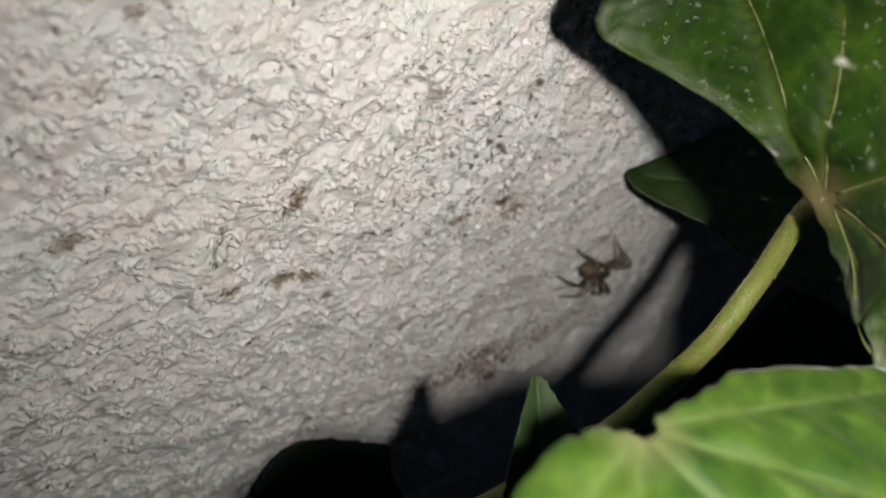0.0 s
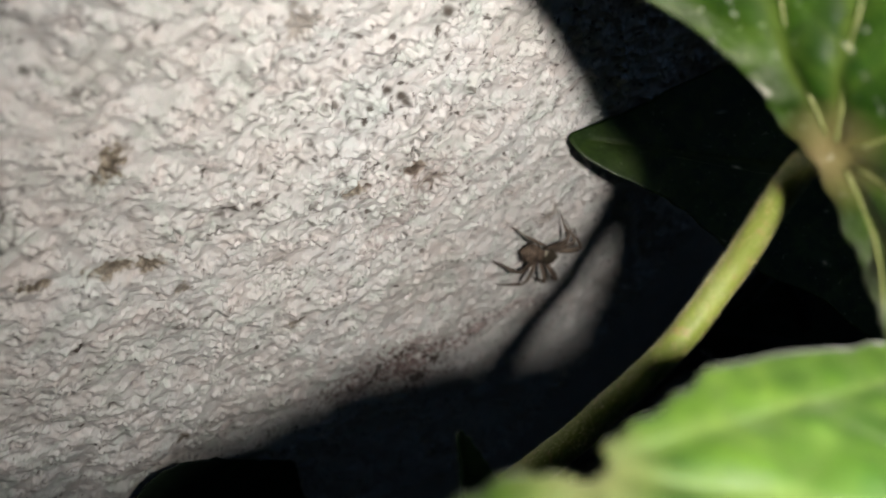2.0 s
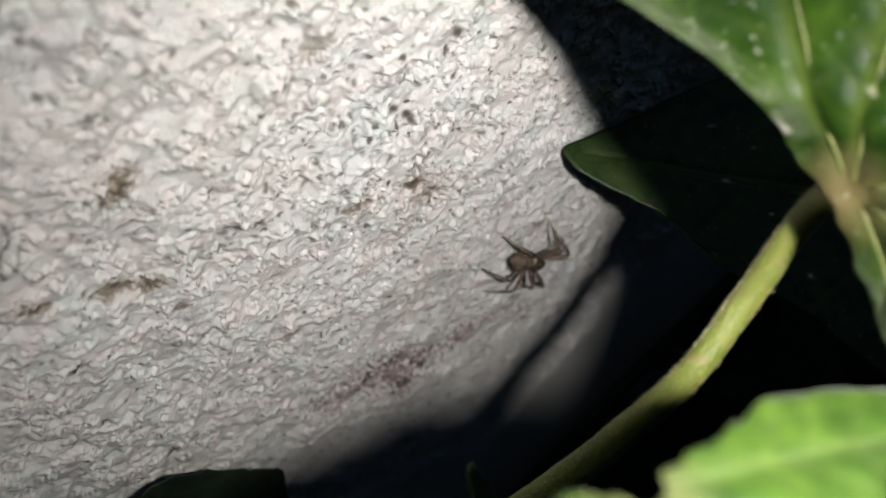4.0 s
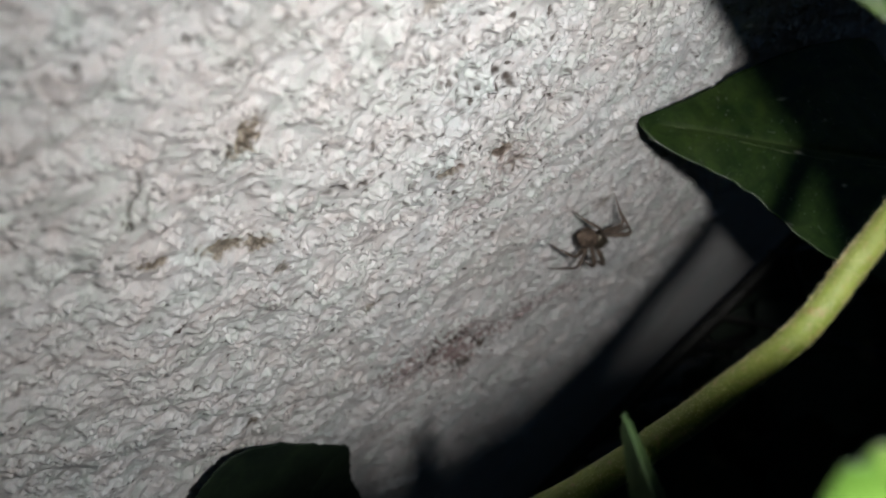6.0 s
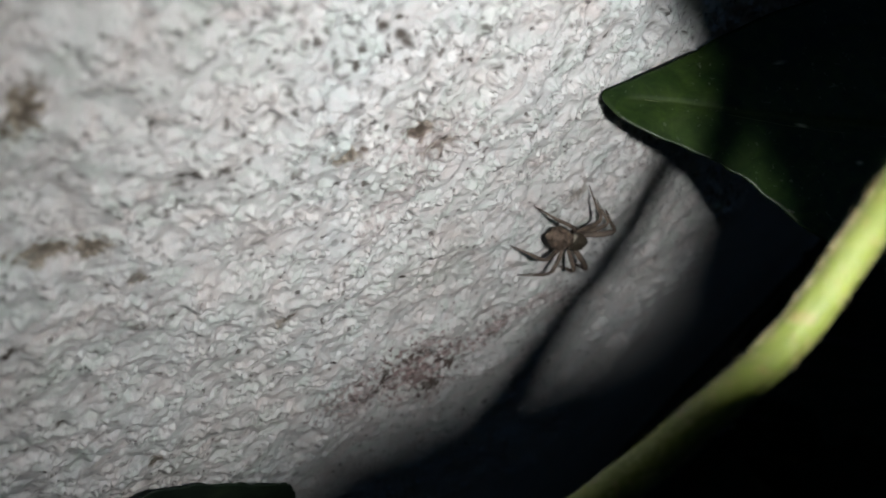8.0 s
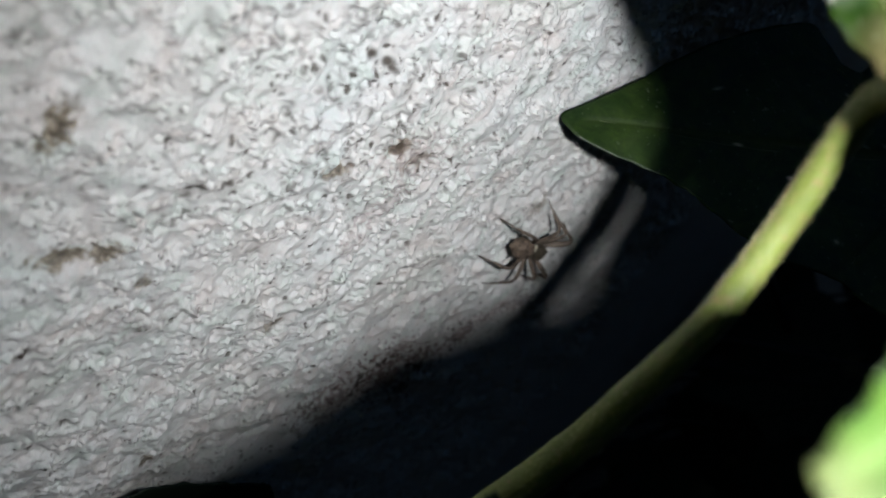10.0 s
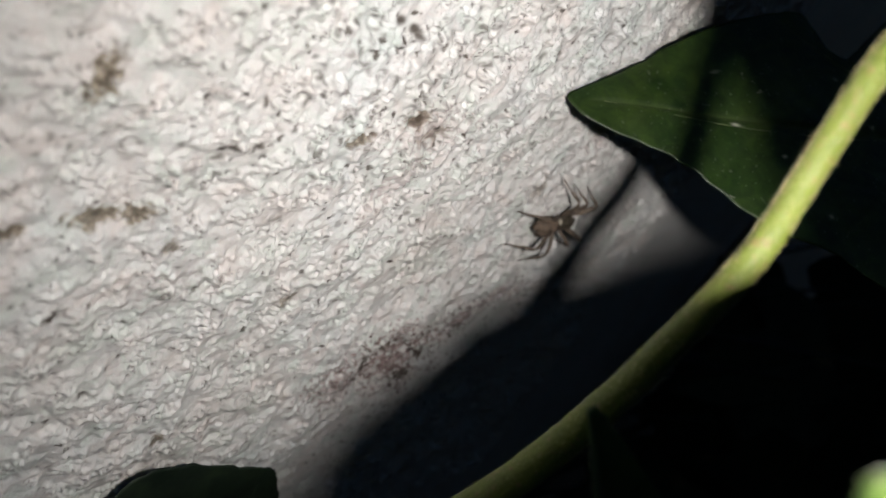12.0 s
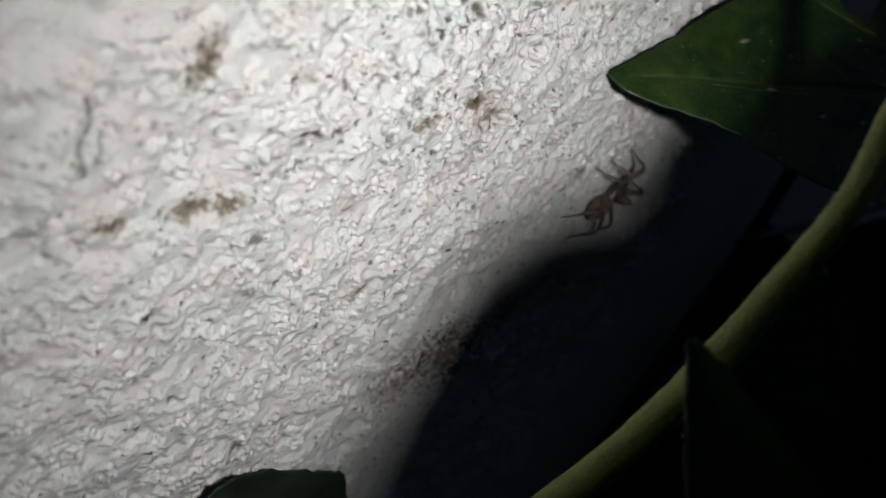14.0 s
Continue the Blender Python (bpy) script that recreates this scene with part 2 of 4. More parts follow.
def build_wall():
    rng = np.random.default_rng(11)
    step = 0.17
    fx, fz = np.arange(-98, 84, step), np.arange(-86, 62, step)
    far_x = np.array([-1600, -900, -450, -220, -130])
    xs = np.concatenate([far_x, fx, [112, 160, 320, 600, 1600]])
    zs = np.concatenate([[-1200, -700, -350, -180, -115], fz, [90, 150, 300, 700, 1300]])
    shape = (len(fz), len(fx))
    gx, gz = np.meshgrid(fx, fz)
    # lumpy coats of old paint, lifted in overlapping scales
    lump = band_noise(shape, step, 4.5, rng)
    swell = band_noise(shape, step, 20, rng)
    torn = np.clip(band_noise(shape, step, 6, rng) * 0.5 + 0.75, 0.15, 1.6)

    # smoother, thicker coats towards the growth
    torn = torn * (1 - 0.5 / (1 + np.exp(-(0.8 * gx - 0.6 * gz - 22) / 4)))

    def scales(size, count, lip, drift):
        """Plates that rise slowly and break off in a sharp lip."""
        f = band_noise(shape, step, size, rng, 0.5) * count + drift * (0.6 * gx + 0.8 * gz) + 40
        part_of = f - np.floor(f)
        rise = np.clip(part_of / lip, 0, 1)
        return rise * rise * (3 - 2 * rise) - part_of, np.exp(-(np.minimum(part_of, 1 - part_of) / (0.6 * lip)) ** 2)

    plate, edge1 = scales(4.8, 0.75, 0.10, 0.11)
    flake, edge2 = scales(2.7, 0.55, 0.13, 0.12)
    skin = band_noise(shape, step, 0.8, rng, 0.4)
    grain = band_noise(shape, step, 1.35, rng, 0.45)
    h = 0.28 * swell + 0.13 * lump + torn * (RELIEF[0] * plate + RELIEF[1] * flake + RELIEF[2] * grain + RELIEF[3] * skin)
    crease, crease2 = edge1, edge2
    stain, pit, blush = np.zeros(shape), np.zeros(shape), np.zeros(shape)
    rough = band_noise(shape, step, 1.6, rng)

    def blotch(target, x, z, rx, rz, turn, amount, ragged=0.4):
        c, s = math.cos(radians(turn)), math.sin(radians(turn))
        u, v = (c * (gx - x) + s * (gz - z)) / rx, (-s * (gx - x) + c * (gz - z)) / rz
        np.maximum(target, amount * np.clip((1.15 - np.hypot(u, v) + ragged * 0.5 * rough) / 0.45, 0, 1), out=target)

    # crease shade painted as dark colour, in scattered patches
    shade_patch = np.clip(1.2 * band_noise(shape, step, 2.2, rng) - 1.1, 0, 1)
    np.maximum(pit, np.clip(shade_patch * (1.0 * crease ** 1.5 + 1.0 * crease2 ** 1.5) * torn, 0, 0.85), out=pit)
    # brown scabs where paint has flaked
    for x, z, rx, rz, turn, amount in ((-34, 0.3, 1.25, 2.3, -10, 0.88), (0.3, 0, 1.8, 1.1, 20, 0.9), (-7.2, -2.7, 1.6, 0.9, 10, 0.85), (3.5, -1.5, 2.2, 0.8, 30, 0.6),
                                       (-30.5, -12.3, 2.4, 0.9, 15, 0.85), (-27.3, -11.8, 1.5, 1.0, 25, 0.85), (-37.5, -13.5, 1.7, 0.7, 5, 0.88), (-6, -23.3, 0.9, 1.5, -30, 0.7),
                                       (31, -7.3, 1.9, 1.5, 30, 0.55), (-23, -15.5, 0.7, 0.9, 0, 0.7), (-21.5, 15.0, 1.6, 1.6, 0, 0.5), (-14.5, -43.2, 0.9, 0.9, 0, 0.8), (-57, -5, 1.7, 1.2, 10, 0.75), (-58, 12, 1.4, 1.4, 0, 0.4), (-56, 19, 0.8, 0.9, 0, 0.6)):
        blotch(stain, x, z, rx, rz, turn, amount)
        blotch(pit, x + 0.3, z, 0.35 * rx, 0.4 * rz, turn, 0.6 * amount, 0.9)
    # wide pinkish scars
    for x, z, rx, rz, turn, amount in ((21, -38, 7.0, 4.5, -10, 0.95), (12, -41, 4.5, 3.2, 10, 0.7), (18.5, -32.5, 2.6, 2.4, 40, 0.6), (33, -32, 2.8, 2.2, 30, 0.8), (38, -28, 4, 1.8, 20, 0.6), (28, -35, 3.0, 1.4, 10, 0.7), (45, -27, 4, 1.5, 10, 0.5), (2, -6, 1.2, 5, -25, 0.5), (3, -1, 5, 2, 15, 0.4), (40, 3, 5, 2, 30, 0.4), (-22, -20, 3, 1.5, 20, 0.3)):
        blotch(blush, x, z, rx, rz, turn, amount, 1.1)
    h += blush * 0.26 * band_noise(shape, step, 3.2, rng)
    # a crusted scab: dark gaps, and a pale flake that stands off it
    for x, z, rx, rz, turn in ((14.4, -37, 0.5, 2.2, 15), (15.8, -40.6, 0.8, 0.6, 0), (27.2, -38.3, 1.3, 0.6, -20), (25.2, -41.6, 1.8, 0.9, 10), (17.0, -34.2, 2.2, 0.35, 20)):
        blotch(pit, x, z, rx, rz, turn, 0.85, 0.5)
    flake_at = np.hypot((gx - 28.6) / 2.6, (gz + 40.2 + 0.25 * (gx - 28.6)) / 0.55)
    h += 0.5 * np.exp(-flake_at ** 4)
    blush *= 1 - 0.9 * np.exp(-flake_at ** 4)
    for x, z in ((19.0, -36.4), (20.8, -36.6), (18.2, -39.6), (19.8, -40.2), (22.6, -36.4)):
        blush *= 1 - 0.7 * np.exp(-(np.hypot(gx - x, gz - z) / 0.7) ** 4)
    h -= 0.15 * stain
    # specks and pinholes, thickest round the mark
    for i in range(690):
        if i < 300:
            x, z = rng.normal(-8, 13), rng.normal(6, 10)
        else:
            x, z = rng.uniform(-95, 70), rng.uniform(-80, 55)
        r = rng.uniform(0.13, 0.32) if rng.random() < 0.94 else rng.uniform(0.35, 0.5)
        d = np.hypot(gx - x, (gz - z) * rng.uniform(0.7, 1.4))
        np.maximum(pit, rng.uniform(0.5, 0.95) * (1.0 if r < 0.33 else 0.7) * np.clip((r - d + 0.10 * rough) / 0.2 + 0.5, 0, 1), out=pit)
        h -= 0.16 * np.exp(-(d / r) ** 2)
    for _ in range(1500):
        x, z = rng.uniform(-70, 50), rng.uniform(-60, 40)
        i, j = int((z - fz[0]) / step), int((x - fx[0]) / step)
        a, b, e = slice(i - 4, i + 5), slice(j - 4, j + 5), rng.uniform(0.12, 0.28)
        d = np.hypot(gx[a, b] - x, gz[a, b] - z)
        pit[a, b] = np.maximum(pit[a, b], rng.uniform(0.5, 0.95) * np.exp(-(d / e) ** 2))
        h[a, b] -= 0.12 * np.exp(-(d / e) ** 2)
    # pocks with a lip, the lip's shadow painted along part of the rim
    for _ in range(330):
        x, z = (rng.normal(-8, 16), rng.normal(6, 11)) if rng.random() < 0.5 else (rng.uniform(-70, 45), rng.uniform(-55, 40))
        i, j = int((z - fz[0]) / step), int((x - fx[0]) / step)
        a, b, r = slice(i - 12, i + 13), slice(j - 12, j + 13), rng.uniform(0.32, 0.8)
        u, v = (gx[a, b] - x) * rng.uniform(0.7, 1.0), gz[a, b] - z
        d, turn = np.hypot(u, v), rng.normal(-1.3, 0.9)
        h[a, b] += 0.10 * np.exp(-((d - 1.3 * r) / 0.25) ** 2) - rng.uniform(0.1, 0.3) * np.exp(-(d / r) ** 4)
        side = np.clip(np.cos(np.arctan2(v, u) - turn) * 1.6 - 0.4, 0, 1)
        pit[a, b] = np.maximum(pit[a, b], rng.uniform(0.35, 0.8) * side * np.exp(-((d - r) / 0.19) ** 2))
    # blisters with sunk rims, shade painted into the lower half of each rim
    for x, z, r in ((-23.9, 10.8, 1.9), (-21.8, 17, 1.5), (-4, 7.3, 1.2), (-25.4, -6.5, 1.4), (-42, 14, 2.3), (1.5, 12, 1.3), (-13, 3, 1.0), (-48, 4, 2.0), (-39, 10, 1.7), (-48, 15, 1.6)):
        d = np.hypot(gx - x, gz - z)
        h += 0.30 * np.exp(-(d / (0.75 * r)) ** 2) - 0.25 * np.exp(-((d - r) / 0.35) ** 2)
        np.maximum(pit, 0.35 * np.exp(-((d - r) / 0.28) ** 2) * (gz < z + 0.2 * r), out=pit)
    # a few black holes
    for x, z, r in ((-22.1, -5.0, 0.5), (-21.3, -4.5, 0.45), (-20.2, -4.9, 0.3), (-18.6, -4.2, 0.4), (-7.0, 9.2, 0.55), (-6.4, 8.8, 0.4), (0.4, 0.2, 0.6), (3.9, -0.6, 0.35), (-26, -33, 0.4), (-32, -22, 0.7), (-7, 19, 0.6), (-9, 9.6, 0.5)):
        d = np.hypot((gx - x) * 0.8, gz - z)
        np.maximum(pit, 0.95 * np.exp(-(d / r) ** 4), out=pit)
        h -= 0.2 * np.exp(-(d / r) ** 2)
    # a peeled crack
    for a in np.linspace(-2.9, 2.9, 44):
        d = np.hypot(gx - (-41.2 - 0.14 * a + 0.3 * math.sin(a * 1.3)), gz - (-6.2 + a))
        h += 0.012 * np.exp(-(d / 0.5) ** 2)
        np.maximum(pit, 0.8 * np.exp(-(d / 0.26) ** 2) * (abs(math.sin(a * 2.1)) > 0.2), out=pit)
        d = np.hypot(gx - (-40.3 - 0.14 * a + 0.3 * math.sin(a * 1.1 + 1)), gz - (-6.4 + a))
        np.maximum(pit, 0.6 * np.exp(-(d / 0.2) ** 2) * (math.sin(a * 1.7 + 2) > -0.2), out=pit)
    edge = np.minimum(np.minimum(gx - fx[0], fx[-1] - gx), np.minimum(gz - fz[0], fz[-1] - gz))
    h *= np.clip(edge / 6, 0, 1)

    nx, nz = len(xs), len(zs)
    full = {k: np.zeros((nz, nx)) for k in ("h", "stain", "pit", "blush")}
    for k, a in (("h", h), ("stain", stain), ("pit", pit), ("blush", blush)):
        full[k][5:5 + len(fz), 5:5 + len(fx)] = a
    X, Z = np.meshgrid(xs, zs)
    co = np.stack([X * MM, -full["h"] * MM, Z * MM + HEIGHT], -1).reshape(-1, 3)
    idx = np.arange(nx * nz).reshape(nz, nx)
    quads = np.stack([idx[:-1, :-1], idx[:-1, 1:], idx[1:, 1:], idx[1:, :-1]], -1).reshape(-1, 4)
    # back and sides, 200 mm thick
    k = nx * nz
    corner = [idx[0, 0], idx[0, -1], idx[-1, -1], idx[-1, 0]]
    co = np.concatenate([co, co[corner] + np.array([0, 0.2, 0])])
    rings = [idx[0, :], idx[:, -1], idx[-1, ::-1], idx[::-1, 0]]
    extra = [tuple([*map(int, r[::-1]), k + i, k + (i + 1) % 4]) for i, r in enumerate(rings)] + [(k + 3, k + 2, k + 1, k)]
    me = bpy.data.meshes.new("wall_painted")
    me.from_pydata(co.tolist(), [], quads.tolist() + extra)
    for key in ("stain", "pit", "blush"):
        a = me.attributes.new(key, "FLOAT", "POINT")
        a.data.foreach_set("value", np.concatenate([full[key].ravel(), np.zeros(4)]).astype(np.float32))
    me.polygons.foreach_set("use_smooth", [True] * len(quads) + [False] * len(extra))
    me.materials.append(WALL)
    me.update()
    return tagged(new("wall_painted", me), "white painted plaster wall, lumpy and speckled, with brown scabs", "wall", kind="structure")


build_wall()


def build_ground():
    xs = np.concatenate([[-400, -60, -12], np.arange(-3, 3.01, 0.15), [12, 60, 400]])
    ys = np.concatenate([[-400, -60, -12], np.arange(-3, 0.31, 0.15), [12, 60, 400]])
    X, Y = np.meshgrid(xs, ys)
    Z = np.array([0.02 * noise.noise((x * 1.7, y * 1.7, 3.1)) for x, y in zip(X.ravel(), Y.ravel())]) - 0.01
    idx = np.arange(X.size).reshape(X.shape)
    faces = np.stack([idx[:-1, :-1], idx[:-1, 1:], idx[1:, 1:], idx[1:, :-1]], -1).reshape(-1, 4).tolist()
    soil = plain("garden_soil", (0.02, 0.017, 0.013), (0.05, 0.042, 0.032), 9, 0.9)
    ob = mesh_of("ground", np.stack([X.ravel(), Y.ravel(), Z], -1), faces, soil)
    tagged(ob, "dark bare garden soil at the foot of the wall", "ground", kind="structure")


build_ground()


BLOCKER_DARK = plain("blocker_dark", (0.045, 0.044, 0.043), (0.08, 0.077, 0.072), 14, 0.9)


def slab(name, label, category, low, high, material):
    """A plain rough slab between two corners."""
    bm = bmesh.new()
    bmesh.ops.create_cube(bm, size=1.0)
    bmesh.ops.subdivide_edges(bm, edges=bm.edges[:], cuts=9, use_grid_fill=True)
    for v in bm.verts:
        v.co = Vector([a + (b - a) * (c + 0.5) for a, b, c in zip(low, high, v.co)])
        v.co += 0.005 * noise.noise_vector(v.co * 2)
    return tagged(part(name, bm, material, None), label, category, kind="structure")


# unseen slab, added to cut off the low sky in front of the wall
slab("wall_sky_blocker", "unseen dark slab added to block the low sky", "wall", (-4, -1.15, -0.06), (4, -0.95, 3.15), BLOCKER_DARK)


# ---- ivy ----
def frame_of(hub, along, normal):
    """Pose of a leaf: its stalk end at hub, midrib along, upper face towards normal."""
    x = Vector(along).normalized()
    z = Vector(normal)
    z = (z - x * z.dot(x)).normalized()
    y = z.cross(x)
    m = Matrix((x, y, z)).transposed().to_4x4()
    m.translation = base(*hub)
    return m


def blade(name, material, parent, outline, centre, veins, seed, cup=0.0, puff=0.35, thick=0.35, scars=0, fold=0.0, droop=0.0, back_bend=0.0, side_bend=0.0, ribs=0.85, label="", teeth=0.12, rings=46, rib_skin=None, flecks=(), lift=0.0, flat_rim=False, rim_dust_sheen=0.0, wave=0.0, rim_lift=()):
    """An ivy blade in its own plane: outline as (angle, radius) about centre; veins as tips of ribs that start at the stalk end."""
    rng = np.random.default_rng(seed)
    ctrl = [(centre[0] + r * math.cos(radians(a)), centre[1] + r * math.sin(radians(a))) for a, r in outline]
    rim = spline(ctrl, max(8, 330 // len(ctrl)), True)
    n = len(rim)
    rim = rim + (rim - np.array(centre)) * (teeth * 0.06 * band_noise((1, n), 1.0, 14, rng)[0])[:, None]
    s = np.linspace(0, 1, rings) ** 0.85
    pts = np.array(centre) + s[1:, None, None] * (rim - np.array(centre))[None]
    flat = np.concatenate([[centre], pts.reshape(-1, 2)])
    rad = np.concatenate([[0], np.repeat(s[1:], n)])

    def gap(a, b):
        a, b = np.array(a, float), np.array(b, float)
        u = np.clip(((flat - a) @ (b - a)) / ((b - a) @ (b - a)), 0, 1)
        return np.linalg.norm(flat - a - u[:, None] * (b - a), axis=1), u

    vein = np.zeros(len(flat))
    groove = np.zeros(len(flat))
    swell = np.full(len(flat), 9.0)
    for tip in veins:
        d, u = gap((0, 0), tip)
        w = 0.42 * (1 - 0.6 * u)
        vein = np.maximum(vein, ribs * np.exp(-(d / w) ** 2))
        groove += np.exp(-(d / (1.4 * w)) ** 2) * (1 - 0.6 * u)
        swell = np.minimum(swell, d)
        t = np.array(tip, float)
        length = np.linalg.norm(t)
        t /= length
        for k in range(2, 8):
            for side in (-1, 1):
                p = t * length * (k + 0.4 * side * rng.random()) / 8.5
                c, q = math.cos(radians(48) * side), math.sin(radians(48) * side)
                e = p + np.array((c * t[0] - q * t[1], q * t[0] + c * t[1])) * length * 0.24 * rng.uniform(0.7, 1.2)
                d2, u2 = gap(p, e)
                vein = np.maximum(vein, 0.42 * ribs * np.exp(-(d2 / 0.30) ** 2) * (1 - 0.8 * u2))
                groove += 0.35 * np.exp(-(d2 / 0.55) ** 2) * (1 - u2)
                swell = np.minimum(swell, d2 + 0.8)
    z = -0.22 * np.minimum(groove, 1.3) + puff * (1 - np.exp(-np.minimum(swell, 5) / 2.2))
    reach = np.linalg.norm(flat, axis=1)
    z += wave * np.sin(flat[:, 1] * 1.15 + 0.35 * np.sin(flat[:, 0] * 0.35) + 0.12 * flat[:, 0])
    if flat_rim:
        z *= 1 - rad ** 5
    z += fold * np.abs(flat[:, 1]) - droop * (np.maximum(flat[:, 0], 0) / 20) ** 2
    z += back_bend * (np.maximum(-flat[:, 0] - 3, 0) / 20) ** 2 + side_bend * (np.maximum(flat[:, 1] - 3, 0) / 15) ** 2
    z += cup * (reach / 30) ** 2
    z += lift * (1 - np.exp(-(np.minimum(flat[:, 1], 0) / 8) ** 2))
    z += 0.5 * np.array([noise.noise((x * 0.09 + seed, y * 0.09, 0.3)) for x, y in flat])
    if rim_lift:
        up = np.interp(np.arange(n) / n * len(rim_lift), np.arange(len(rim_lift) + 1), [*rim_lift, rim_lift[0]])
        z += np.concatenate([[0], np.tile(up, rings - 1)]) * rad ** 2
    scar_sheen = np.zeros(len(flat))
    for _ in range(scars):
        q = flat[rng.integers(1, len(flat))]
        d = np.hypot((flat[:, 0] - q[0]) * rng.uniform(0.6, 1.6), flat[:, 1] - q[1])
        scar_sheen = np.maximum(scar_sheen, rng.uniform(0.3, 0.8) * np.exp(-(d / rng.uniform(0.12, 0.28)) ** 2))
    # whitish rim: dust, and the rim's sheen put into the colour
    if rim_dust_sheen:
        speck = np.array([noise.noise((x * 0.9, y * 0.9, seed)) + 0.6 * noise.noise((x * 2.3, y * 2.3, seed)) for x, y in flat])
        scar_sheen = np.maximum(scar_sheen, rim_dust_sheen * np.clip(0.45 + speck, 0, 1) * np.clip((rad - 0.85) / 0.12, 0, 1) * np.clip((reach - 3) / 3, 0, 1))
    for x, y, r in flecks:
        scar_sheen = np.maximum(scar_sheen, 0.95 * np.exp(-(np.hypot(flat[:, 0] - x, (flat[:, 1] - y) * 0.6) / r) ** 4))
    if rib_skin:
        for k, tip in enumerate(veins):
            a = np.linspace(0.05, 0.96, 26)[:, None] * np.array(tip, float)
            bow = np.sin(np.linspace(0, math.pi, 26))[:, None] * np.array((-tip[1], tip[0])) * rng.uniform(-0.03, 0.03)
            a = a + bow
            level = np.array([z[np.argmin(np.hypot(flat[:, 0] - q[0], flat[:, 1] - q[1]))] for q in a])
            level = np.convolve(np.pad(level, 2, mode="edge"), np.ones(5) / 5, "valid")
            v, f = tube(np.column_stack([a, level - 0.05]) * MM, np.linspace(0.10, 0.035, 26) * (1.25 if k == 0 else 1.0) * MM, 8, 0.05)
            mesh_of("midrib" if k == 0 else "rib", v, f, rib_skin, parent)
    top = np.column_stack([flat, z]) * MM
    faces = [(0, 1 + j, 1 + (j + 1) % n) for j in range(n)]
    for i in range(rings - 2):
        a, b = 1 + i * n, 1 + (i + 1) * n
        faces += [(a + j, b + j, b + (j + 1) % n, a + (j + 1) % n) for j in range(n)]
    # the under face, closed at the rim
    k = len(flat)
    low = np.column_stack([flat, z - thick * (1 - 0.55 * rad ** 6)]) * MM
    faces += [tuple(k + v for v in f[::-1]) for f in faces]
    e = 1 + (rings - 2) * n
    faces += [(e + (j + 1) % n, e + j, k + e + j, k + e + (j + 1) % n) for j in range(n)]
    ob = mesh_of(name, np.concatenate([top, low]), faces, material, parent, (("vein", np.tile(vein, 2)), ("scar_sheen", np.tile(scar_sheen, 2))))
    if label:
        tagged(ob, label)
    return ob


def stalk(name, parent, points, r0, r1, material, inverse=None, sides=14, label=""):
    path = spline([base(*p) for p in points], 12)
    v, f = tube(path, np.linspace(r0, r1, len(path)) * MM, sides, 0.04)
    if inverse is not None:
        v = np.array([inverse @ Vector(p) for p in v])
    ob = mesh_of(name, v, f, material, parent)
    if label:
        tagged(ob, label)
    return ob


def ivy_leaf(label, hub, along, normal, skin, outline, centre, veins, petiole, seed, radius=1.0, stem_skin=None, **shape):
    m = frame_of(hub, along, normal)
    thing = tagged(new("ivy_leaf"), label, "leaf", "ivy leaves")
    thing.matrix_world = m
    blade("blade", skin, thing, outline, centre, veins, seed, **shape)
    if petiole:
        stalk("petiole", thing, [Vector(hub) - 2.4 * Vector(normal), *petiole], radius, radius * 1.1, stem_skin or STALK, m.inverted())
    return thing


# the large leaf above, its stalk end near the lens
UPPER_HUB, UPPER_ALONG, UPPER_NORMAL = (-10.48, -36.7, 30.12), (-0.313, 0.182, 0.932), (-0.948, -0.005, -0.317)
upper_leaf = ivy_leaf("large glossy dark green ivy leaf with pale veins and white flecks", UPPER_HUB, UPPER_ALONG, UPPER_NORMAL, LEAF_UPPER,
    [(5, 13), (20, 8), (34, 5.6), (44, 5.8), (50, 8.6), (53, 11.5), (56, 14.9), (61, 19.8), (70, 30.3), (80, 33.3), (92, 31.5), (105, 19), (118, 17.2), (130, 15.6), (145, 14.9), (157, 14.5), (171, 13.7), (178, 13.5), (192, 18.6), (203, 25.5), (216, 31.5), (233, 33.5), (252, 33.9), (275, 30), (300, 26), (330, 24), (350, 19)],
    (9, -11), [(17, 4.6), (20, 17.5), (18, -18), (1, -28), (-10, -22)], (), 5, puff=0.5, scars=6, back_bend=10.34, side_bend=3.74, lift=4.85, rim_lift=(0, 0, 0.1, 0.1, 0.1, 0.2, 0.3, 0.6, 0.9, 1.5, 2.9, 2.2, -0.1, -0.5, 0, 0.1, 2.8, 3.3, 2.2, 1.3, 0.8, 0.5, 0.3, 0.2, 0.1, 0.1, 0.1), flecks=((2.4, 5.0, 0.4), (11.5, 2.5, 0.35)), rim_dust_sheen=0.22, ribs=0.6, rib_skin=VEIN)

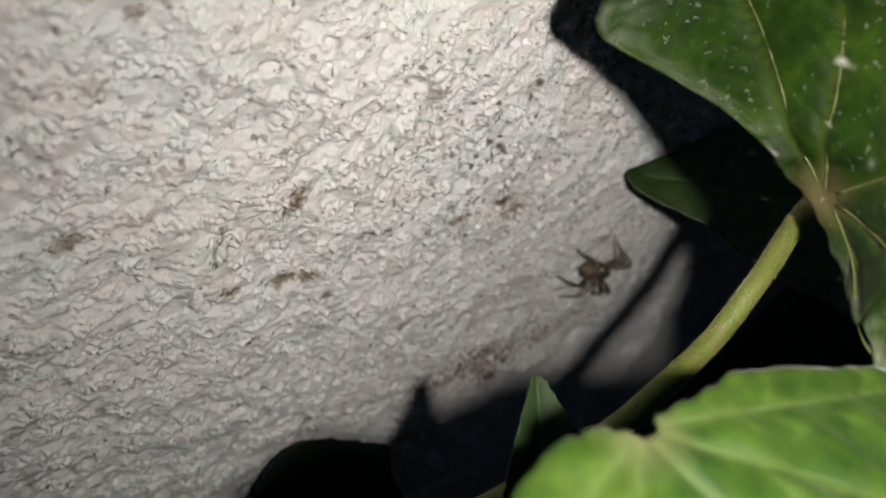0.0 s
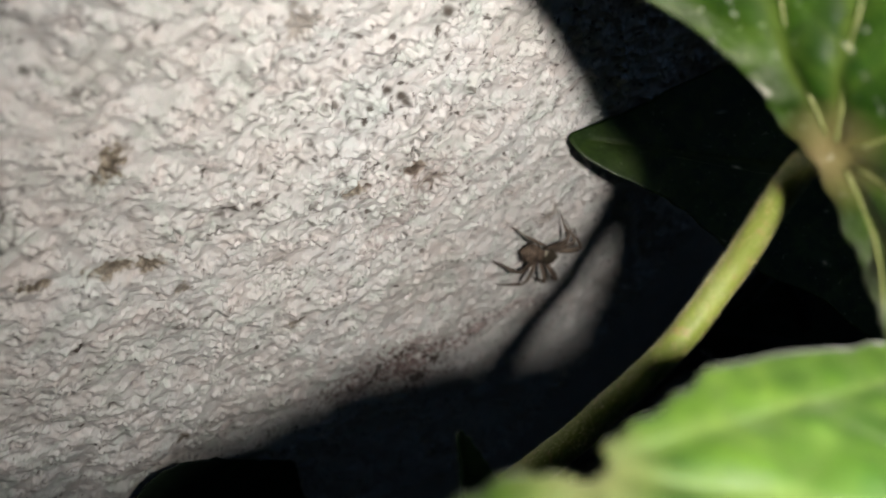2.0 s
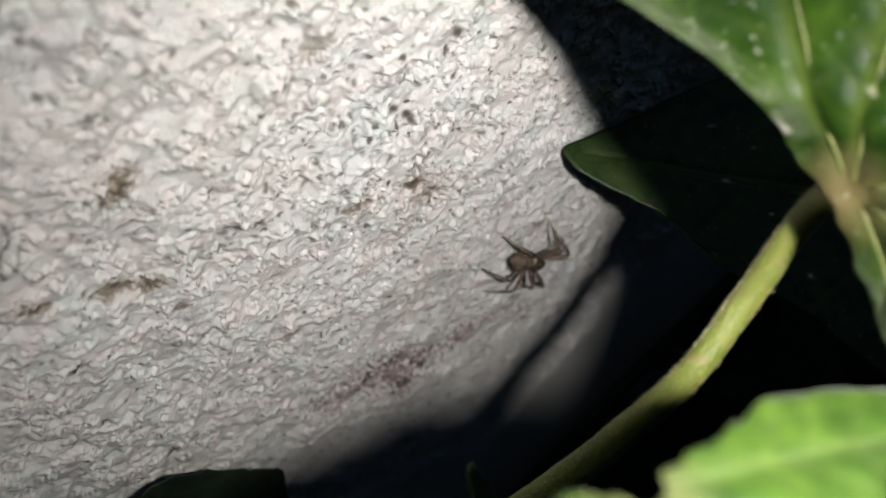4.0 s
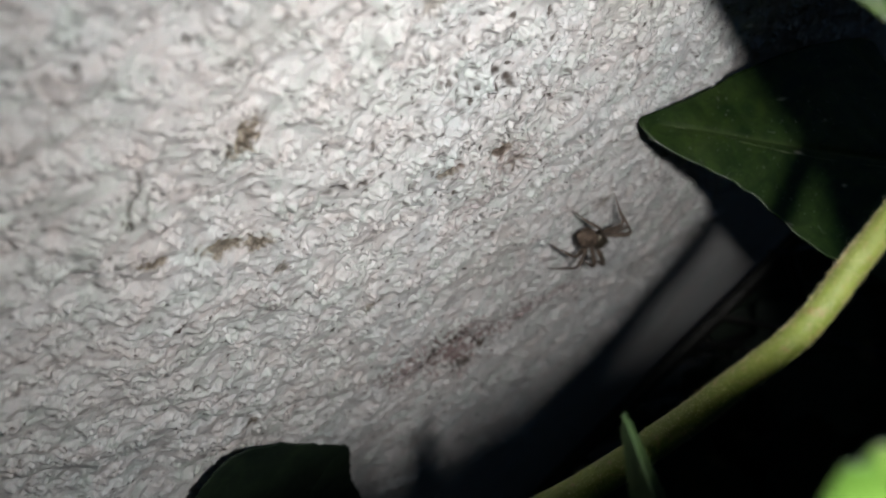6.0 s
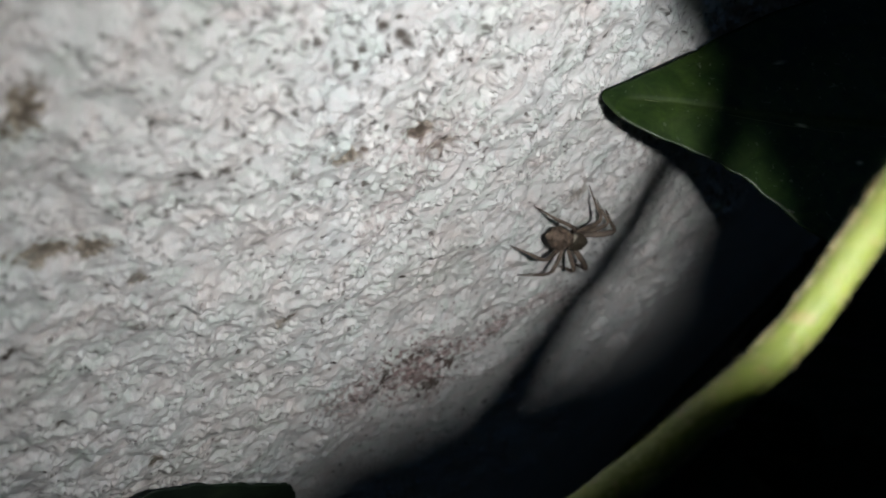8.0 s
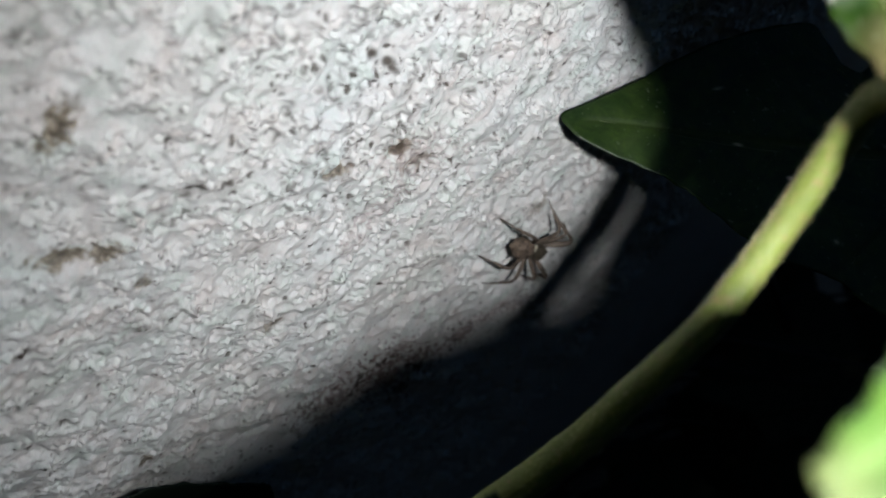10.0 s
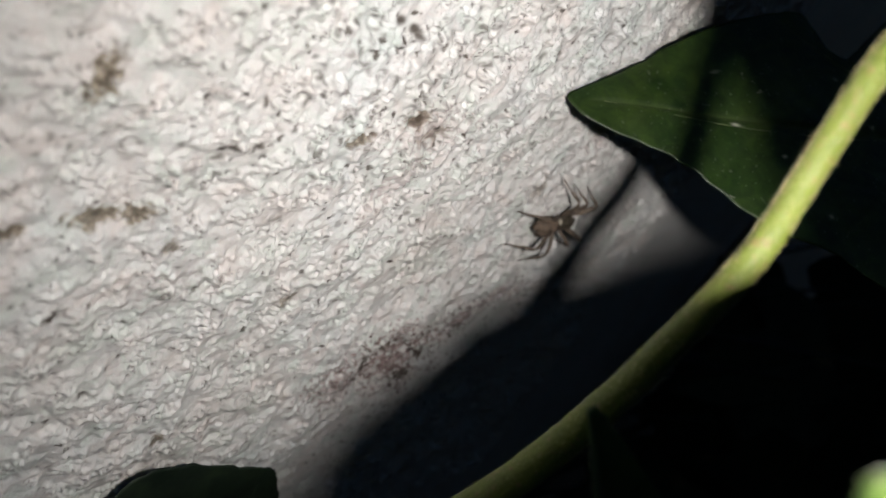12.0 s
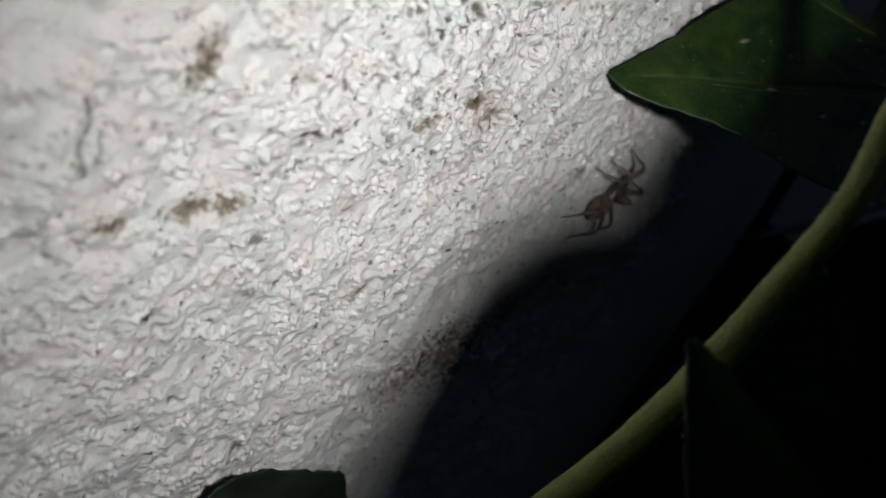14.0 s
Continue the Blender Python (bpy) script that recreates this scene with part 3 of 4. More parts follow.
# the leaf whose tip touches the wall
mid_leaf = ivy_leaf("dark green triangular ivy leaf with its tip against the wall", (58, -31.6, 22.9), (-0.72, 0.61, -0.33), (-0.59, -0.29, 0.75), LEAF_MID,
    [(0, 41), (4.5, 37.5), (9, 32.4), (14, 28.4), (20, 26), (30, 23.8), (44, 21.6), (62, 19), (80, 21), (105, 27), (130, 22), (165, 16), (180, 13), (195, 16), (225, 22), (238, 24), (250, 22), (262, 16), (270, 13.4), (280, 12.2), (287, 14), (289.5, 17.5), (292, 20), (303, 21.4), (323, 24.2), (340, 28.8), (350, 33), (355.5, 37)],
    (9, 0), [(47, -0.3), (18, 17), (19, -16.5), (-4, 24), (-2, -22)], [(70, -34, 24), (96, -26, 24), (118, -6, 10)], 8, puff=0.3, scars=8, ribs=0.45, teeth=0.05, rib_skin=VEIN_DULL, flecks=((30, -7, 0.24), (28, 0.6, 0.3), (22, 4.5, 0.22)))

# the bright leaf under the lens
FRONT_HUB, FRONT_ALONG, FRONT_NORMAL = (-35.6, -47.4, 18.1), (0.124, -0.991, 0.047), (-0.236, 0.017, 0.972)
front_leaf = ivy_leaf("bright green ivy leaf close to the torch", FRONT_HUB, FRONT_ALONG, FRONT_NORMAL, LEAF_FRONT,
    [(0, 22), (30, 23), (60, 31.5), (90, 34.2), (106, 32.4), (120, 28.2), (130, 25.6), (150, 22.8), (165, 20.6), (174, 20.2), (180, 19.3), (186, 21.3), (195, 22.5), (210, 23), (230, 24.4), (250, 26.7), (270, 28.3), (300, 26.1), (330, 23.1)],
    (20, 0), [(40, 3), (24, 24), (22, -26), (8, 26), (6, -22)], [(-33, -55, 13.5), (-27, -70, 5), (-15, -96, -40)], 13, radius=0.6, puff=1.1, flat_rim=True, teeth=0.07, wave=0.2, ribs=0.55, rib_skin=VEIN_BRIGHT, cup=-1.43, droop=-0.19)

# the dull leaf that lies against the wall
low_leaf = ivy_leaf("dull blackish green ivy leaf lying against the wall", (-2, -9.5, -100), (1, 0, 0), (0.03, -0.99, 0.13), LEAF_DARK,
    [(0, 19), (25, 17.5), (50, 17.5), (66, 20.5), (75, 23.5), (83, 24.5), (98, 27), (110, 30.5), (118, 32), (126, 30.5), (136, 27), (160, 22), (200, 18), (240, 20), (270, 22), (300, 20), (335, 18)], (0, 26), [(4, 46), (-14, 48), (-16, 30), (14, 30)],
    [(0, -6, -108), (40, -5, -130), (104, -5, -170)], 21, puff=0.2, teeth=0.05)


STEM_TOP = (-11.2, -36.6, 31.4)


def build_stem():
    thing = tagged(new("ivy_shoot"), "yellow-green hairy ivy shoot with a leaf at its end", "ivy", "")
    thing.matrix_world = Matrix.Translation(base(*STEM_TOP))
    inv = thing.matrix_world.inverted()
    points = [(-8.3, -36.69, 30.05), (-3.98, -34.15, 26.73), (-1.86, -34.58, 17.62), (-4.8, -35.93, 10.47), (-4.13, -35.01, 1.1), (-3.03, -34.11, -5.53), (-4.46, -32, -17.94), (-8.03, -26.47, -39.87), (0, -20, -80), (60, -8, -140), (105, -5, -200)]
    path = spline([base(*p) for p in points], 14)
    radii = np.interp(np.linspace(0, 1, len(path)), [0, 0.03, 0.1, 0.3, 1], [0.72, 0.86, 1.04, 1.14, 2.2]) * MM
    v, f = tube(path, radii, 28, 0.035)
    stem = mesh_of("stem", [inv @ Vector(p) for p in v], f, STALK, thing)
    # short pale hairs
    rng = np.random.default_rng(4)
    hv, hf = [], []
    for _ in range(6500):
        i = rng.integers(0, 90)
        p = path[i] + (path[i + 1] - path[i]) * rng.random()
        t = path[i + 1] - path[i]
        t /= np.linalg.norm(t)
        d = np.cross(t, rng.normal(size=3))
        d /= np.linalg.norm(d)
        side = np.cross(t, d)
        a = p + d * radii[i] * 0.97
        b = a + (d + 0.5 * rng.normal(size=3) * 0.6) * rng.uniform(0.08, 0.27) * MM
        w = 0.03 * MM
        k = len(hv)
        hv += [inv @ Vector(q) for q in (a + side * w, a - 0.5 * side * w + t * w, a - 0.5 * side * w - t * w, b)]
        hf += [(k, k + 1, k + 3), (k + 1, k + 2, k + 3), (k + 2, k, k + 3)]
    tagged(mesh_of("hairs", hv, hf, HAIR, stem, smooth=False), "short pale stem hairs", kind="stuff")
    return thing


stem_thing = build_stem()

# a young leaf, folded along its rib, tip upwards
young_leaf = tagged(new("young_ivy_leaf"), "small pale green young ivy leaf, folded along its rib", "leaf")
young_blade = blade("blade", LEAF_YOUNG, young_leaf, [(0, 13), (12, 10), (40, 6.5), (90, 5.5), (140, 7), (180, 12), (220, 7), (270, 5.5), (320, 6.5), (348, 10)], (12, 0), [(24, 0)], 31, puff=0.2, fold=0.45, droop=1.2, rings=26)
young_blade.matrix_local = pose(0, 0, -0.025, 0, -90, 0)
v, f = tube(spline([(0, 0, -0.0245), (0.0006, 0.001, -0.035), (0.004, 0.008, -0.060), (0.02, 0.02, -0.10)], 8), np.linspace(0.0006, 0.0009, 25), 10, 0.03)
mesh_of("petiole", v, f, STALK, young_leaf)

# old vines behind the stem, with leaves added to keep the gap black
def build_thicket():
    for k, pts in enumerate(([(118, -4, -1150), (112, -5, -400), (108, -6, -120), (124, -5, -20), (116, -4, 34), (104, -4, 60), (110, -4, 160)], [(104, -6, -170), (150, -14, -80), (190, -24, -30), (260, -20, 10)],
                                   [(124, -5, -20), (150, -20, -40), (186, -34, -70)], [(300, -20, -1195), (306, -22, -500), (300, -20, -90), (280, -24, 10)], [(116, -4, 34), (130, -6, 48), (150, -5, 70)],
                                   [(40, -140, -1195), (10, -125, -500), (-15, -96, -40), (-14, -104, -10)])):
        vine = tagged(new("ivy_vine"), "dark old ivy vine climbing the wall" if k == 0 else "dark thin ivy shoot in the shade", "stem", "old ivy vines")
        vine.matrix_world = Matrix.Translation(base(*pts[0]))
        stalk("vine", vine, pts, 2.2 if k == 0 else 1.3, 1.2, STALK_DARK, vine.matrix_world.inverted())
    rng = np.random.default_rng(9)
    for x, y, z, size in ((150, -16, -66, 1.0), (184, -30, -30, 1.1), (210, -22, 4, 1.0), (176, -34, -84, 1.2), (140, -12, -110, 1.1), (240, -24, -50, 1.3), (126, -9, -128, 1.0)):
        a = rng.uniform(0, 360)
        ivy_leaf("dark ivy leaf added to keep the view behind the shoot black", (x, y, z), (math.cos(radians(a)), rng.uniform(-0.3, 0.1), math.sin(radians(a))), (-0.5 + rng.uniform(-0.3, 0.3), -0.8, 0.3), LEAF_MID,
                 [(q, size * r) for q, r in ((0, 30), (22, 20), (45, 23), (62, 17), (90, 22), (130, 15), (180, 9), (230, 15), (270, 22), (298, 17), (315, 23), (338, 20))], (8 * size, 0),
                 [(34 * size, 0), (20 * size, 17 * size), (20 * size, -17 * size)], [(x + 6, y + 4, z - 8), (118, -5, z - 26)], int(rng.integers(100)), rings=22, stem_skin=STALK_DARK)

    # large blackish leaves further off, added to hide the sky-lit ground
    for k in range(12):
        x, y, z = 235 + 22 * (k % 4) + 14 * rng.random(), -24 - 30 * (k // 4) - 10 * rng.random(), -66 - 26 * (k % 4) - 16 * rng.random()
        ivy_leaf("dark ivy leaf added to keep the view behind the shoot black", (x, y, z), (0.2, -0.5 + rng.random(), -0.8), (-0.9, rng.uniform(-0.3, 0.3), 0.3), LEAF_DARK,
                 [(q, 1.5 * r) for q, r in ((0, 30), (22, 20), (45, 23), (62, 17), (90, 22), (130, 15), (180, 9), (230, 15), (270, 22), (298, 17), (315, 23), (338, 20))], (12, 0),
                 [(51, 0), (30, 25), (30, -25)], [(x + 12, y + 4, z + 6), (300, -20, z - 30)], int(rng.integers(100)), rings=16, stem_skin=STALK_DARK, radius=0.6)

    # a made-up curtain of blackish leaves that swallows the light
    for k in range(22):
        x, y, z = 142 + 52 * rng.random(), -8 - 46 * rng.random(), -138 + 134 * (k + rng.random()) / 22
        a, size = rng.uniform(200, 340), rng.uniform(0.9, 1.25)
        ivy_leaf("dark ivy leaf added to keep the view behind the shoot black", (x, y, z), (0.5 * math.cos(radians(a)), -0.6 * math.cos(radians(a)), math.sin(radians(a))), (-0.74 + rng.uniform(-0.2, 0.2), -0.5, 0.45 + rng.uniform(-0.2, 0.2)), LEAF_DARK,
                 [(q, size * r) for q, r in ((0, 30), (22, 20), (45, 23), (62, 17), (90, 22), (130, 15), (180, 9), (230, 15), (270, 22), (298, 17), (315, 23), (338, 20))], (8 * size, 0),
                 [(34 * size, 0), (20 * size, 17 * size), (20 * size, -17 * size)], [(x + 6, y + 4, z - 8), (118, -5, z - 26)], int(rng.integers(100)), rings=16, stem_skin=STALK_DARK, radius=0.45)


build_thicket()


# ---- spider ----
SPIDER_BROWN = plain("spider_brown", (0.030, 0.021, 0.015), (0.19, 0.135, 0.098), 1300, 0.8)
SPIDER_DARK = plain("spider_dark", (0.016, 0.013, 0.009), (0.080, 0.066, 0.046), 1500, 0.45)
SPIDER_LEG = plain("spider_leg", (0.026, 0.019, 0.014), (0.15, 0.112, 0.084), 900, 0.7)
SPIDER_PALE = plain("spider_pale", (0.25, 0.22, 0.17), (0.46, 0.42, 0.34), 3000, 0.8)


def ellipsoid(centre, size, n=20):
    bm = bmesh.new()
    bmesh.ops.create_uvsphere(bm, u_segments=n, v_segments=n // 2 + 2, radius=1.0)
    for v in bm.verts:
        v.co = Vector((centre[0] + v.co.x * size[0], centre[1] + v.co.y * size[1], centre[2] + v.co.z * size[2])) * MM
    return bm


def rough_body(centre, size, seed, amount):
    """A body of uneven outline, narrower behind."""
    bm = ellipsoid((0, 0, 0), (1, 1, 1), 36)
    for v in bm.verts:
        p = v.co / MM
        lump = 1 + amount * noise.noise(p * 2.2 + Vector((seed, 0, 0))) + 0.5 * amount * noise.noise(p * 5 + Vector((0, seed, 0)))
        taper = 1 + 0.12 * p.x
        v.co = Vector((centre[0] + p.x * size[0] * lump, centre[1] + p.y * size[1] * lump * taper, centre[2] + p.z * size[2] * lump * taper)) * MM
    return bm


def bristles(name, parent, centre, size, count, length, seed):
    rng = np.random.default_rng(seed)
    hv, hf = [], []
    for _ in range(count):
        d = rng.normal(size=3)
        d[2] = abs(d[2])
        d /= np.linalg.norm(d)
        a = np.array(centre) + d * np.array(size) * 0.97
        b = a + (d + np.array((-0.8, 0, 0)) + 0.4 * rng.normal(size=3)) * rng.uniform(0.5, 1.0) * length
        side = np.cross(d, rng.normal(size=3))
        side *= 0.03 / np.linalg.norm(side)
        k = len(hv)
        hv += [(a + side) * MM, (a - 0.5 * side + 0.03 * d) * MM, (a - 0.5 * side - 0.03 * d) * MM, b * MM]
        hf += [(k, k + 1, k + 3), (k + 1, k + 2, k + 3), (k + 2, k, k + 3)]
    tagged(mesh_of(name, hv, hf, SPIDER_LEG, parent, smooth=False), kind="stuff")


def build_spider():
    """Head along +x, back up along +z, in millimetres; stands on z = 0."""
    thing = tagged(new("jumping_spider"), "small brown jumping spider with a pale waist band on the wall", "spider")
    abdomen = part("abdomen", rough_body((-2.4, 0, 1.7), (2.15, 1.4, 1.25), 2.0, 0.28), SPIDER_BROWN, thing)
    bristles("abdomen_hairs", abdomen, (-2.4, 0, 1.7), (2.15, 1.4, 1.25), 420, 0.45, 6)
    head = part("head", rough_body((2.0, 0, 1.7), (1.9, 1.3, 1.1), 5.0, 0.14), SPIDER_DARK, thing)
    bristles("head_hairs", head, (2.0, 0, 1.7), (1.9, 1.3, 1.1), 160, 0.3, 7)
    part("waist_band", rough_body((0.15, 0.55, 2.05), (0.2, 0.6, 0.35), 9.0, 0.3), SPIDER_PALE, thing, "pale hairy band")
    for y in (-0.5, 0.5):
        part("eye", ellipsoid((3.75, y, 2.0), (0.3, 0.36, 0.36), 10), SPIDER_DARK, thing)
        part("palp", rough_body((4.0, y * 1.3, 0.9), (0.7, 0.22, 0.3), 3.0, 0.2), SPIDER_LEG, thing)
    legs = []
    for hip, knee, foot, thick in LEGS:
        path = spline([hip, knee, (knee[0] * 0.45 + foot[0] * 0.55, knee[1] * 0.45 + foot[1] * 0.55, knee[2] * 0.55), foot], 9)
        v, f = tube(path * MM, np.interp(np.linspace(0, 1, len(path)), [0, 0.12, 0.30, 0.36, 0.5, 0.66, 0.72, 0.9, 1], [0.20, 0.27, 0.25, 0.17, 0.20, 0.15, 0.10, 0.09, 0.05]) * 0.85 * thick * MM, 10, 0.14)
        legs.append(mesh_of("leg", v, f, SPIDER_LEG, thing))
    return thing, legs


LEGS = (((3.0, 1.0, 1.4), (5.2, 3.6, 3.4), (6.3, 4.9, 0.05), 1.75), ((1.8, 1.2, 1.4), (2.2, 4.4, 3.4), (1.6, 6.1, 0.05), 1.3),
        ((0.9, 1.2, 1.4), (0.2, 4.6, 3.3), (-2.0, 7.3, 0.05), 1.3), ((0.2, 1.1, 1.4), (-4.2, 2.6, 3.2), (-9.1, 2.4, 0.05), 1.5),
        ((3.0, -1.0, 1.4), (6.2, -2.6, 3.4), (8.4, -4.2, 0.05), 1.75), ((1.8, -1.2, 1.4), (4.0, -3.4, 3.2), (6.0, -5.2, 0.05), 1.4),
        ((0.9, -1.2, 1.4), (-0.4, -4.4, 3.0), (-1.7, -7.9, 0.05), 1.3), ((0.2, -1.1, 1.4), (-3.8, -2.8, 3.0), (-7.9, -3.6, 0.05), 1.4))
spider, spider_legs = build_spider()


# ---- the phone that films and lights the wall ----
def build_phone():
    thing = tagged(new("phone"), "black phone with its round white torch switched on", "phone")
    black = plain("phone_shell", (0.012, 0.012, 0.013), (0.02, 0.02, 0.022), 400, 0.5)
    glow = bpy.data.materials.new("torch_glow")
    glow.use_nodes = True
    nt = glow.node_tree
    nt.nodes.clear()
    em = nt.nodes.new("ShaderNodeEmission")
    em.inputs[0].default_value = (1.0, 0.96, 0.93, 1)
    em.inputs[1].default_value = TORCH
    nt.links.new(em.outputs[0], nt.nodes.new("ShaderNodeOutputMaterial").inputs[0])
    bm = bmesh.new()
    bmesh.ops.create_cube(bm, size=1.0)
    bmesh.ops.bevel(bm, geom=[e for e in bm.edges if abs(e.verts[0].co.z - e.verts[1].co.z) > 0.5], offset=0.09, segments=6, affect="EDGES")
    for v in bm.verts:
        v.co = Vector((66 + v.co.x * 158, -27 + v.co.y * 74, 9 + v.co.z * 8)) * MM
    bmesh.ops.bevel(bm, geom=[e for e in bm.edges if e.calc_face_angle(0) > 1.0], offset=1.2 * MM, segments=3, affect="EDGES")
    part("body", bm, black, thing)
    rim = [(4.0, -5.5), (4.0, 2.0), (2.6, 2.0), (2.3, 0.3), (2.2, -0.35), (0.0, -0.35)]
    verts, faces, n = [], [], 32
    for r, z in rim:
        verts += [(TORCH_AT[0] + max(r, 0.01) * MM * math.cos(2 * math.pi * j / n), TORCH_AT[1] + max(r, 0.01) * MM * math.sin(2 * math.pi * j / n), TORCH_AT[2] - z * MM) for j in range(n)]
    for i in range(len(rim) - 1):
        faces += [(i * n + j, i * n + (j + 1) % n, (i + 1) * n + (j + 1) % n, (i + 1) * n + j) for j in range(n)]
    mesh_of("torch_rim", verts, faces, black, thing)
    bm = bmesh.new()
    bmesh.ops.create_uvsphere(bm, u_segments=24, v_segments=12, radius=1.0)
    for v in bm.verts:
        v.co = Vector((v.co.x * 2.0, v.co.y * 2.0, v.co.z * 0.3)) * MM + Vector(TORCH_AT)
    part("torch_lens", bm, glow, thing, "glowing white torch lens")
    return thing


TORCH = 3020.0
TORCH_AT = (0.0228, -0.0001, -0.0025)      # right of the lens
phone = build_phone()


def motions():
    # the phone goes with its own lens
    walk(phone, ROWS)
    stand = Matrix(((1, 0, 0), (0, 0, -1), (0, 1, 0))).to_4x4()          # back away from the wall

    def on_wall(x, z, turn):
        return Matrix.Translation(base(x, -0.3, z)) @ stand @ pose(0, 0, 0, 0, 0, turn)

    walk(spider, [(0.0, on_wall(32.3, -13.8, -13)), (10.3, on_wall(32.3, -13.8, -13)), (10.6, on_wall(37.6, -12.4, 8)), (12.6, on_wall(38.0, -12.3, 8)),
                  (12.8, on_wall(38.8, -11.8, 18)), (13.0, on_wall(40.4, -11.2, 36)), (13.5, on_wall(40.7, -11.0, 40)), (14.0, on_wall(40.7, -11.0, 40))])

    # a small shift (mm) and turn (degrees) from a thing's rest
    def moved(rest, dx, dy, dz, a, b, c):
        return Matrix.Translation(Vector((dx, dy, dz)) * MM + rest.translation) @ pose(0, 0, 0, a, b, c) @ rest.to_3x3().to_4x4()

    # the bright leaf nods as the phone brushes its stalk
    nod = [
        (0, -5.8, 1, 2.4, 2, -0.2, -3.3), (0.5, -1.9, 2.4, -0.6, -2.3, -4.6, -5.7), (1, 1.1, 5.2, -0.5, 4, -5.5, -1.9), (1.5, -0.3, 3.7, 0.1, 4, -8.1, 2),
        (2, -0.8, 2.4, 3, -7.7, -0.4, -2.4), (2.5, 0.5, 3, 2.9, 2.1, 2.9, -1.2), (5, -2.5, 4.1, 4.3, 2, -2.6, -8.3), (5.5, -5.2, 2.8, 4.7, 0.3, 1.6, -7.1),
        (6.5, 0.4, 0.8, 2.9, 1.5, -2.2, -2), (7, 1.9, 0.2, 3.3, -0.1, -1.8, -0.7), (7.5, 2.1, -0.9, 1.2, -1.5, -1.9, 3.3),
        (8, 2.6, -1.9, 1.3, 0.6, -3.5, 8.3), (10.5, -1.7, -0.1, 2.3, 1, -7.8, 1.5), (11, -2.9, 0.1, 2.1, 0.9, -4.4, 5.5), (11.5, -4.3, -1.3, 2.6, -0.1, -10.6, -2),
        (12, -0.5, -2, -1.2, -10.2, 0.8, 9.6), (12.5, 4.4, -1, -2.7, 2.1, 1.1, 11.5), (13, 4.6, -0.5, -2.8, -4.6, 0.4, 6.3), (13.5, 4.3, -0.9, -2, -4.2, -4.2, 2.5),
        (14, 0.6, -0.7, 0.5, -0.4, -12.8, 8.2)]
    rest = frame_of(FRONT_HUB, FRONT_ALONG, FRONT_NORMAL)
    walk(front_leaf, [(t, moved(rest, *move)) for t, *move in nod])

    # the shoot and the large leaf at its end sway a little
    sway = [
        (0, -0.31, 0.25, 0.09, 0.2, 0.3, 0.2), (0.5, -0.31, 0.43, -0.08, 0.6, 0.5, 0.8), (1, -0.02, 0.11, -0.13, 0.3, 0.4, 0.4), (1.5, 0.17, 0.41, -0.06, 0.7, 0.1, 0.7),
        (2, 0.51, 0.27, 0.02, 0, -0.7, 0.3), (2.5, 0.51, 0.23, 0.11, 0.1, -0.7, 0.1), (5, -0.16, 0.46, 0.45, -1.7, -1.1, -1.1), (5.5, -0.3, 0.22, 0.43, 0, -0.2, -1.3),
        (6, -0.25, 0.17, 0.12, -0.3, 0.5, -0.5), (6.5, 0.67, -0.06, -0.1, 0.1, -1.2, 0), (7, 0.97, -0.34, 0.12, 0.2, -1.3, 0.6), (7.5, 1.1, -0.45, 0.14, -0.8, -1, 1.6),
        (8, 0.93, -0.89, 0.41, -0.2, -0.5, 0.9), (10.5, -0.68, -0.44, 0.49, 1.6, 2.1, -1.4), (11, -1.07, -0.41, 0.27, 1.4, 2.9, -0.8), (11.5, -0.31, -0.15, 0.22, 0.8, 1.1, -0.7),
        (12, -0.12, 0.13, 0.16, 0.3, -0.1, -0.2), (12.5, 0.22, 0.3, 0.08, 0.3, -1.1, -0.2), (13, 0.21, 0.46, -0.07, 0.2, -1.1, 0.4), (13.5, 0.2, 0.52, -0.22, -0.2, -1, 0.7),
        (14, 0.21, 0.03, -0.23, -0.5, -0.9, 0.1)]
    rest = Matrix.Translation(base(*STEM_TOP))
    walk(stem_thing, [(t, moved(rest, *move)) for t, *move in sway])
